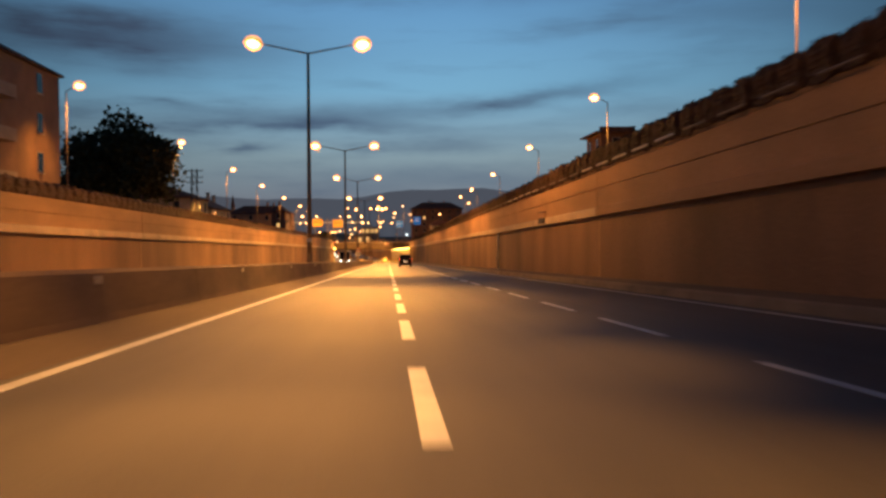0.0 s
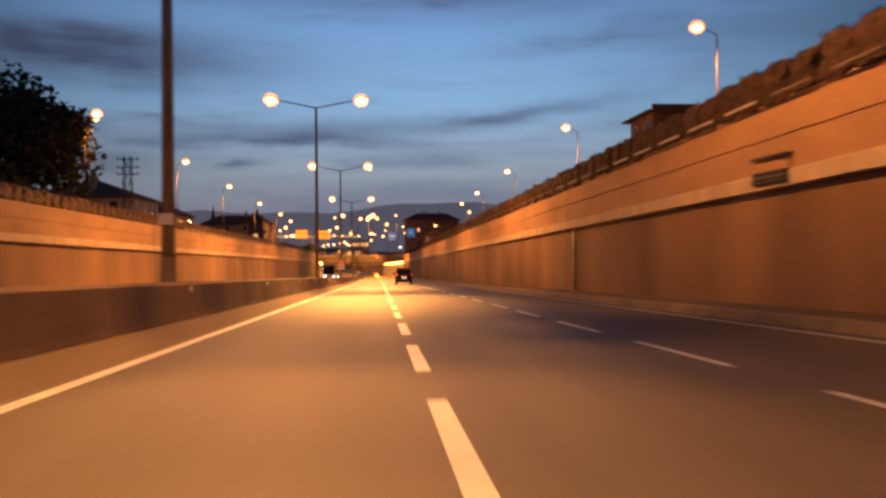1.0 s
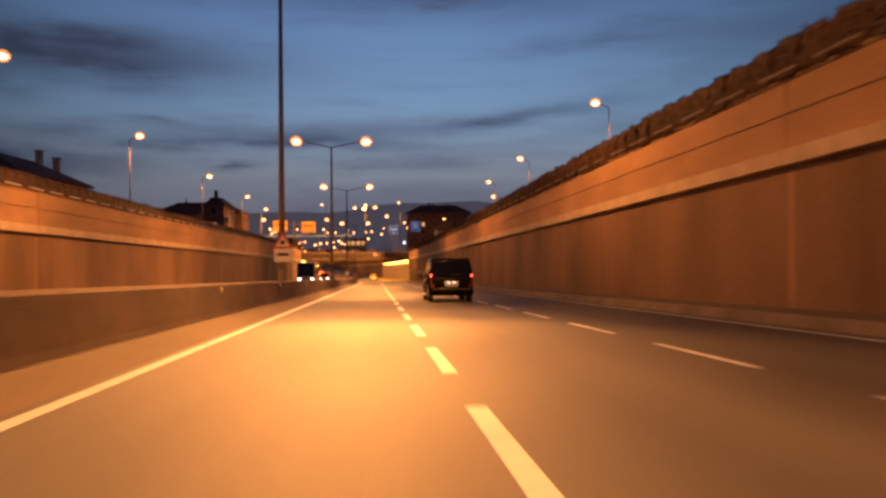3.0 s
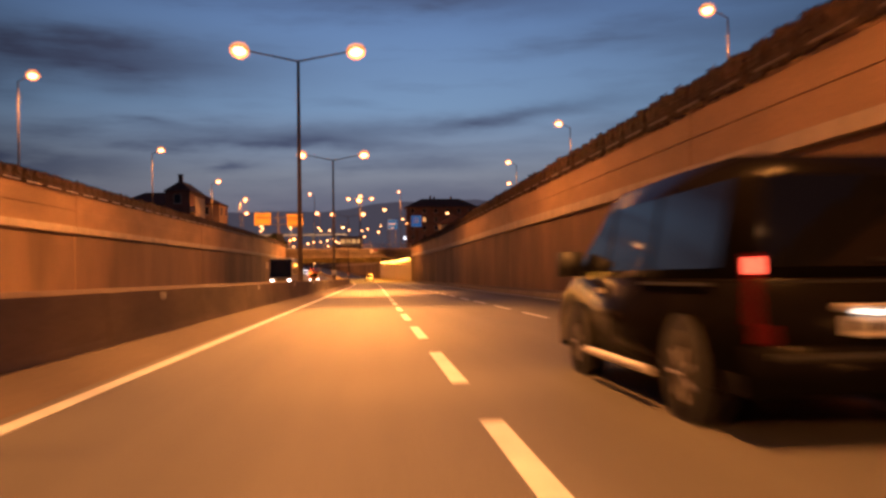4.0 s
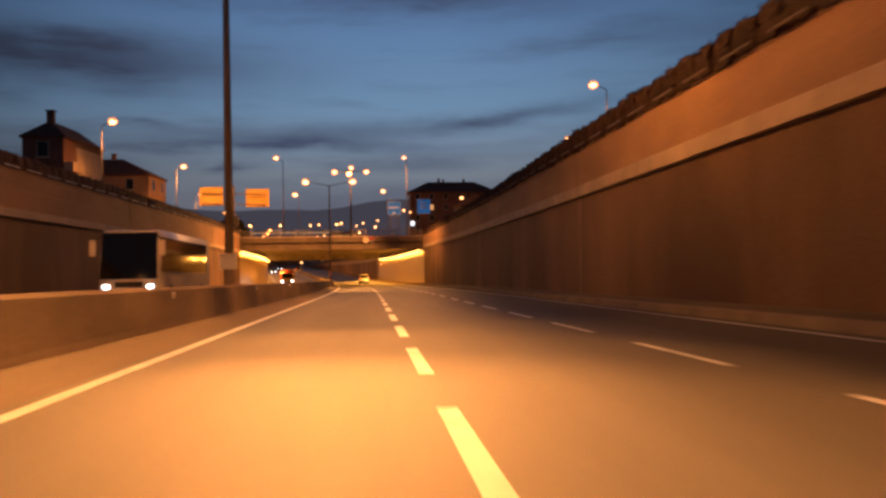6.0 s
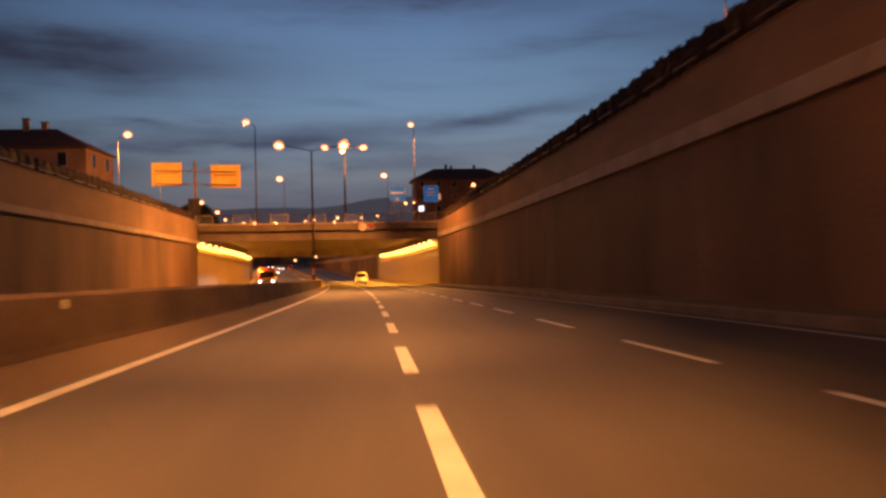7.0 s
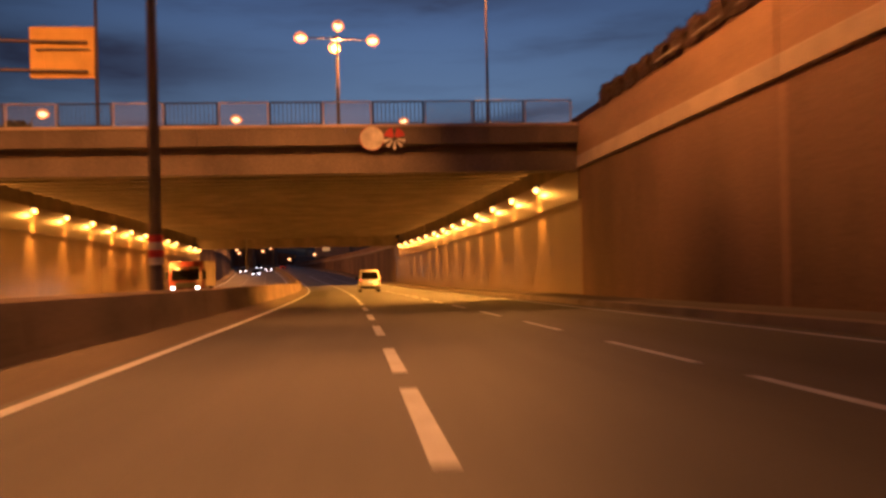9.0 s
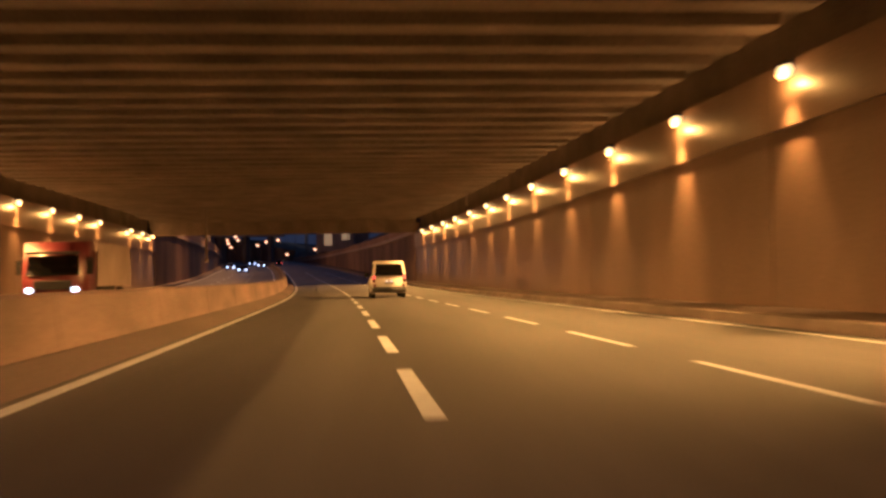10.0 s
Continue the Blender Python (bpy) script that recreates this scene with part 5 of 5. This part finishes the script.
def van(name, label, paint_mat, length, width, height, belt, nose, lamp_poly, step=False, lit=M_TAIL, roof_rack=False):
    """A box-shaped people carrier or small delivery van; rear bumper at y = 0."""
    v = thing(name, label=label, category="van")
    hw = width / 2

    def half(z):
        if z < belt:
            return hw - 0.05 * max(0, (0.45 - z) / 0.3) - 0.01 * abs(z - 0.8)
        return hw - 0.01 * (belt - 0.8) - 0.17 * ((z - belt) / (height - belt)) ** 1.25

    def rear(z):
        return 0.03 if z < belt else 0.03 + 0.16 * ((z - belt) / (height - belt)) ** 1.6

    low = [(0.05, 0.34), (0.03, 0.6), (0.03, belt), (nose - 0.02, belt), (nose + 0.06, belt - 0.02), (length - 0.28, belt - 0.20), (length - 0.06, belt - 0.42), (length, 0.55), (length - 0.05, 0.32), (length - 0.5, 0.26), (0.4, 0.26)]
    part("lower_body", rounded(loft(bmesh.new(), low, half), 0.09, 4), paint_mat, v, smooth=True)
    up = [(0.03, belt - 0.02), (rear(belt + 0.4 * (height - belt)), belt + 0.4 * (height - belt)), (rear(height - 0.18), height - 0.18), (rear(height) + 0.12, height - 0.02), (1.4, height), (nose - 1.35, height - 0.02), (nose - 1.05, height - 0.12), (nose, belt - 0.02)]
    part("cabin", rounded(loft(bmesh.new(), up, half), 0.11, 4), paint_mat, v, smooth=True)
    g0, g1 = belt + 0.07, height - 0.17
    xg = hw - 0.16
    part("rear_window", end_panel([(-xg - 0.02, g0), (xg + 0.02, g0), (xg - 0.06, g1), (-xg + 0.06, g1)], rear, -0.02), M_CARGLASS, v, "dark tinted rear window")
    part("rear_wiper", box(-0.02, 0.45, -0.02, 0.0, g0 + 0.03, g0 + 0.055), M_PLASTIC, v)
    part("windscreen", end_panel([(-xg, belt + 0.05), (xg, belt + 0.05), (xg - 0.08, height - 0.2), (-xg + 0.08, height - 0.2)], lambda z: nose - (z - belt) * 1.05 / (height - 0.12 - belt), 0.03), M_CARGLASS, v)
    part("rear_bumper", rounded(box(-hw + 0.02, hw - 0.02, -0.07, 0.3, 0.30, 0.60), 0.04), M_PLASTIC if paint_mat is M_WHITECAR else paint_mat, v, smooth=True)
    part("bumper_strip", box(-hw + 0.15, hw - 0.15, -0.085, -0.05, 0.52, 0.56, 0.008), M_PLASTIC, v)
    part("front_bumper", rounded(box(-hw + 0.03, hw - 0.03, length - 0.25, length + 0.06, 0.24, 0.56), 0.05), M_PLASTIC if paint_mat is M_WHITECAR else paint_mat, v, smooth=True)
    part("tailgate_seam", box(-hw + 0.2, hw - 0.2, -0.002, 0.02, belt - 0.03, belt - 0.012), M_PLASTIC, v)
    part("tailgate_handle", box(-0.3, 0.3, -0.03, 0.02, belt - 0.21, belt - 0.16, 0.01), M_ALLOY if lit is M_TAIL else M_PLASTIC, v)
    plate(v, 0.0, belt - 0.36, -0.03)
    for s in (-1, 1):
        poly = [(s * a, z) for a, z in lamp_poly]
        tl = part("tail_lamp", end_panel(poly, lambda z: rear(z), -0.03, 0.06), M_TAIL_OFF, v, "red tail lamp cluster")
        zs = sorted(z for _, z in lamp_poly)
        xs = sorted(a for a, _ in lamp_poly)
        zc = zs[-1] - 0.02
        under(finish("lit_bulb", end_panel([(s * (xs[0] + 0.012), zc - 0.11), (s * (xs[-1] - 0.02), zc - 0.11), (s * (xs[-1] - 0.02), zc - 0.01), (s * (xs[0] + 0.012), zc - 0.01)], lambda z: rear(z), -0.045, 0.02), lit), tl)
        part("rear_reflector", end_panel([(s * (hw - 0.22), 0.62), (s * (hw - 0.06), 0.62), (s * (hw - 0.06), 0.74), (s * (hw - 0.22), 0.74)], rear, -0.03, 0.03), M_TAIL_OFF, v)
        b = 0.35
        cuts = [(b, b + 1.25), (b + 1.33, b + 2.45), (b + 2.53, nose - 0.55)]
        for k, (ya, yb) in enumerate(cuts):
            if yb - ya < 0.3:
                continue
            if k == 2:
                poly = [(ya, g0), (nose - 0.22, g0), (nose - 0.95, g1 - 0.06), (ya, g1)]
            else:
                poly = [(ya, g0), (yb, g0), (yb, g1), (ya, g1)]
            part("side_window", side_panel(poly, half, s), M_CARGLASS, v)
        part("door_handle", side_panel([(b + 2.6, belt - 0.14), (b + 2.82, belt - 0.14), (b + 2.82, belt - 0.09), (b + 2.6, belt - 0.09)], half, s, 0.03), M_ALLOY if paint_mat is M_BLACKCAR else M_PLASTIC, v)
        part("slide_rail", side_panel([(b + 0.1, belt - 0.05), (b + 1.5, belt - 0.05), (b + 1.5, belt - 0.025), (b + 0.1, belt - 0.025)], half, s, 0.012), M_PLASTIC, v)
        part("door_seam", side_panel([(b + 2.46, 0.42), (b + 2.475, 0.42), (b + 2.475, belt), (b + 2.46, belt)], half, s, 0.004, 0.01), M_PLASTIC, v)
        m = part("wing_mirror", rounded(box(s * (hw + 0.14) - 0.12, s * (hw + 0.14) + 0.12, nose - 0.52, nose - 0.36, belt + 0.02, belt + 0.28), 0.04), M_PLASTIC, v, smooth=True)
        under(finish("mirror_arm", box(min(s * (hw - 0.06), s * (hw + 0.06)), max(s * (hw - 0.06), s * (hw + 0.06)), nose - 0.48, nose - 0.40, belt + 0.02, belt + 0.09), M_PLASTIC), m)
        part("headlamp", rounded(box(s * (hw - 0.24) - 0.17, s * (hw - 0.24) + 0.17, length - 0.42, length - 0.10, belt - 0.46, belt - 0.26), 0.05), M_LENS, v)
        part("wheel_arch", tube((s * (hw - 0.20), 0.98, 0.36), (s * (hw + 0.004), 0.98, 0.36), 0.41, n=24), M_PLASTIC, v)
        part("wheel_arch", tube((s * (hw - 0.20), length - 0.95, 0.36), (s * (hw + 0.004), length - 0.95, 0.36), 0.41, n=24), M_PLASTIC, v)
        for yw in (0.98, length - 0.95):
            wheel(v, s * (hw - 0.10), yw, 0.335, 0.22, s)
        if step:
            part("side_step", tube((s * (hw + 0.05), 1.55, 0.30), (s * (hw + 0.05), length - 1.55, 0.30), 0.04, n=10), M_ALLOY, v, "bright metal side step")
        if roof_rack:
            part("roof_rail", tube((s * (hw - 0.22), 0.6, height + 0.04), (s * (hw - 0.22), nose - 1.5, height + 0.02), 0.022, n=8), M_PLASTIC, v)
    return v


black = van("minivan", "glossy black people carrier with lit tail lamps and side steps", M_BLACKCAR, 4.90, 1.84, 1.84, 1.02, 4.15,
            [(0.80, 0.74), (0.885, 0.74), (0.88, 1.18), (0.80, 1.17)], step=True)
place_vehicle(black, 2.28, 119.45)
white = van("delivery_van", "small white delivery van with a dark rear window", M_WHITECAR, 4.25, 1.82, 1.98, 1.10, 3.45,
            [(0.74, 0.82), (0.88, 0.82), (0.88, 1.18), (0.76, 1.18)])
place_vehicle(white, 1.98, 332.4)


def car(label, paint_mat, x, y, back, lights=True, tail=False):
    """A saloon car; nose at y = length."""
    c = thing("car", label=label, category="car", group="cars on the carriageways")
    L, hw, belt, H = 4.45, 0.88, 0.92, 1.45

    def half(z):
        return hw - 0.03 * max(0, (0.4 - z) / 0.2) if z < belt else hw - 0.02 - 0.24 * (z - belt) / (H - belt)

    part("lower_body", rounded(loft(bmesh.new(), [(0.04, 0.32), (0, 0.6), (0.06, belt), (3.2, belt), (4.2, 0.78), (L, 0.58), (L - 0.05, 0.26), (0.3, 0.24)], half), 0.05), paint_mat, c, smooth=True)
    part("cabin", rounded(loft(bmesh.new(), [(0.35, belt - 0.02), (1.0, 1.40), (1.6, H), (2.35, 1.42), (3.3, belt - 0.02)], half), 0.05), paint_mat, c, smooth=True)
    part("windscreen", end_panel([(-0.68, belt + 0.05), (0.68, belt + 0.05), (0.55, 1.36), (-0.55, 1.36)], lambda z: 3.3 - (z - belt) * 1.9, 0.03), M_CARGLASS, c)
    part("rear_window", end_panel([(-0.66, belt + 0.06), (0.66, belt + 0.06), (0.54, 1.34), (-0.54, 1.34)], lambda z: 0.36 + (z - belt) * 1.36, -0.03), M_CARGLASS, c)
    part("grille", box(-0.4, 0.4, L - 0.06, L + 0.012, 0.42, 0.58, 0.01), M_PLASTIC, c)
    plate(c, L, 0.34, 0.02)
    for s in (-1, 1):
        part("side_window", side_panel([(0.95, belt + 0.05), (1.95, belt + 0.05), (1.95, 1.36), (1.25, 1.36)], half, s), M_CARGLASS, c)
        part("side_window", side_panel([(2.03, belt + 0.05), (2.95, belt + 0.05), (2.40, 1.36), (2.03, 1.36)], half, s), M_CARGLASS, c)
        hl = part("headlamp", rounded(box(s * 0.66 - 0.16, s * 0.66 + 0.16, L - 0.16, L + 0.02, 0.58, 0.74), 0.03), M_ALLOY, c)
        if lights:
            under(finish("headlight_bulb", ball((s * 0.66, L + 0.02, 0.66), 0.15, 0.06, 0.11, 12), M_HEAD, True), hl)
        part("tail_lamp", box(s * 0.7 - 0.14, s * 0.7 + 0.14, -0.02, 0.08, 0.68, 0.82, 0.01), M_TAIL if tail else M_TAIL_OFF, c)
        part("wing_mirror", rounded(box(s * (hw + 0.07) - 0.08, s * (hw + 0.07) + 0.08, 2.82, 2.94, belt, belt + 0.15), 0.03), paint_mat, c)
        for yw in (0.85, 3.5):
            wheel(c, s * (hw - 0.09), yw, 0.31, 0.2, s)
    place_vehicle(c, x, y, back)
    if lights:
        m = c.matrix_world
        for s in (-1, 1):
            spot("car_headlight", m @ Vector((s * 0.66, L + 0.10, 0.66)), m @ Vector((s * 0.66, L + 20, -0.2)), HEADLIGHT_W, (1.0, 0.95, 0.86), 60, 0.8, 0.06)


car("grey saloon car with dazzling headlights on beyond the tunnel", M_GREYCAR, -7.5, 492.0, True)
car("dark saloon car with headlights on beyond the tunnel", M_BLACKCAR, -11.3, 446.0, True)
car("grey saloon car with headlights on far along the road", M_GREYCAR, -14.4, 476.0, True)
car("dark saloon car with headlights on far along the road", M_BLACKCAR, -9.0, 530.0, True)
car("dark car with red tail lamps far along the road", M_BLACKCAR, -1.7, 520.0, False, False, True)


def coach(x, y):
    b = thing("coach", label="cream touring coach with a big dark windscreen and headlights on", category="bus")
    L, hw, H = 12.0, 1.25, 3.45

    def half(z):
        return hw - 0.06 * max(0, (z - 2.9) / 0.55)

    def front(z):
        return L if z < 1.2 else L - 0.28 * ((z - 1.2) / 2.2) ** 1.5

    part("body", rounded(loft(bmesh.new(), [(0.02, 0.35), (0, 1.0), (0.05, H - 0.1), (0.3, H), (L - 0.7, H), (L - 0.33, H - 0.12), (L - 0.1, 2.2), (L, 1.2), (L, 0.5), (L - 0.08, 0.3)], half), 0.06), M_COACH, b, smooth=True)
    part("windscreen", end_panel([(-1.235, 1.22), (1.235, 1.22), (1.19, 3.30), (-1.19, 3.30)], front, 0.05), M_CARGLASS, b, "large dark windscreen")
    part("bumper", rounded(box(-1.24, 1.24, L - 0.3, L + 0.08, 0.3, 0.72), 0.05), M_COACH, b, smooth=True)
    part("grille", box(-0.6, 0.6, L - 0.1, L + 0.03, 0.85, 1.1, 0.01), M_PLASTIC, b)
    plate(b, L + 0.07, 0.45, 0.02)
    for s in (-1, 1):
        for k in range(6):
            ya = 0.9 + k * 1.72
            part("side_window", side_panel([(ya, 1.55), (ya + 1.69, 1.55), (ya + 1.69, 3.12), (ya, 3.12)], half, s), M_CARGLASS, b)
        for k in range(3):
            ya = 2.6 + k * 1.6
            part("luggage_hatch", side_panel([(ya, 0.55), (ya + 1.5, 0.55), (ya + 1.5, 1.35), (ya, 1.35)], half, s, 0.006, 0.012), M_COACH, b)
        hl = part("headlamp", rounded(box(s * 0.95 - 0.2, s * 0.95 + 0.2, L - 0.1, L + 0.04, 0.76, 1.0), 0.03), M_ALLOY, b)
        under(finish("headlight_bulb", ball((s * 0.95, L + 0.05, 0.88), 0.15, 0.05, 0.09, 12), M_HEAD, True), hl)
        mr = part("wing_mirror", rounded(box(s * 1.5 - 0.12, s * 1.5 + 0.12, L + 0.05, L + 0.2, 2.25, 2.95), 0.04), M_COACH, b)
        under(finish("mirror_arm", tube((s * 1.5, L + 0.12, 2.9), (s * 1.1, L - 0.3, 3.3), 0.04, n=8), M_PLASTIC), mr)
        for yw in (2.6, L - 2.6):
            wheel(b, s * (hw - 0.15), yw, 0.5, 0.3, s, 10)
    place_vehicle(b, x, y, True)
    m = b.matrix_world
    for s in (-1, 1):
        spot("coach_headlight", m @ Vector((s * 0.95, L + 0.14, 0.88)), m @ Vector((s * 0.95, L + 20, -0.2)), HEADLIGHT_W, (1.0, 0.9, 0.75), 60, 0.8, 0.06)


coach(-11.3, 220.5)


def lorry(x, y):
    t = thing("lorry", label="lorry with a red cab roof and headlights on in the tunnel", category="lorry")
    L, hw = 8.2, 1.22

    def half(z):
        return hw - 0.04 * max(0, (z - 2.4) / 0.6)

    def front(z):
        return L if z < 1.3 else L - 0.16 * (z - 1.3)

    part("cab", rounded(loft(bmesh.new(), [(6.3, 0.55), (6.3, 2.75), (6.6, 2.95), (L - 0.3, 2.85), (L - 0.1, 2.0), (L, 1.3), (L, 0.4), (6.6, 0.4)], half), 0.06), M_REDCAR, t, smooth=True)
    part("cargo_box", rounded(box(-1.24, 1.24, 0.0, 6.1, 0.95, 2.95), 0.03), M_PLASTER_B, t)
    part("chassis", box(-0.5, 0.5, 0.2, 6.6, 0.55, 0.95), M_PLASTIC, t)
    part("windscreen", end_panel([(-1.05, 1.45), (1.05, 1.45), (1.0, 2.3), (-1.0, 2.3)], front, 0.04), M_CARGLASS, t)
    part("sun_visor", box(-1.05, 1.05, L - 0.12, L + 0.12, 2.34, 2.46, 0.02), M_PLASTIC, t)
    part("grille", box(-0.75, 0.75, L - 0.05, L + 0.03, 0.85, 1.25, 0.02), M_PLASTIC, t)
    part("bumper", rounded(box(-1.2, 1.2, L - 0.3, L + 0.1, 0.35, 0.72), 0.04), M_PLASTIC, t)
    plate(t, L + 0.09, 0.48, 0.02)
    for s in (-1, 1):
        part("side_window", side_panel([(6.75, 1.5), (7.7, 1.5), (7.55, 2.25), (6.75, 2.25)], half, s), M_CARGLASS, t)
        hl = part("headlamp", rounded(box(s * 0.92 - 0.2, s * 0.92 + 0.2, L - 0.05, L + 0.08, 0.72, 0.95), 0.03), M_ALLOY, t)
        under(finish("headlight_bulb", ball((s * 0.92, L + 0.09, 0.84), 0.15, 0.05, 0.11, 12), M_HEAD, True), hl)
        mr = part("wing_mirror", rounded(box(s * 1.42 - 0.1, s * 1.42 + 0.1, L - 0.35, L - 0.2, 1.5, 2.1), 0.03), M_PLASTIC, t)
        under(finish("mirror_arm", tube((s * 1.4, L - 0.28, 2.08), (s * 1.15, L - 0.35, 2.2), 0.025, n=6), M_PLASTIC), mr)
        for yw in (1.5, 7.2):
            wheel(t, s * (hw - 0.16), yw, 0.45, 0.28, s, 8)
    place_vehicle(t, x, y, True)
    m = t.matrix_world
    for s in (-1, 1):
        spot("lorry_headlight", m @ Vector((s * 0.92, L + 0.2, 0.84)), m @ Vector((s * 0.92, L + 20, -0.2)), HEADLIGHT_W, (1.0, 0.95, 0.86), 60, 0.8, 0.06)


lorry(-12.7, 332.5)
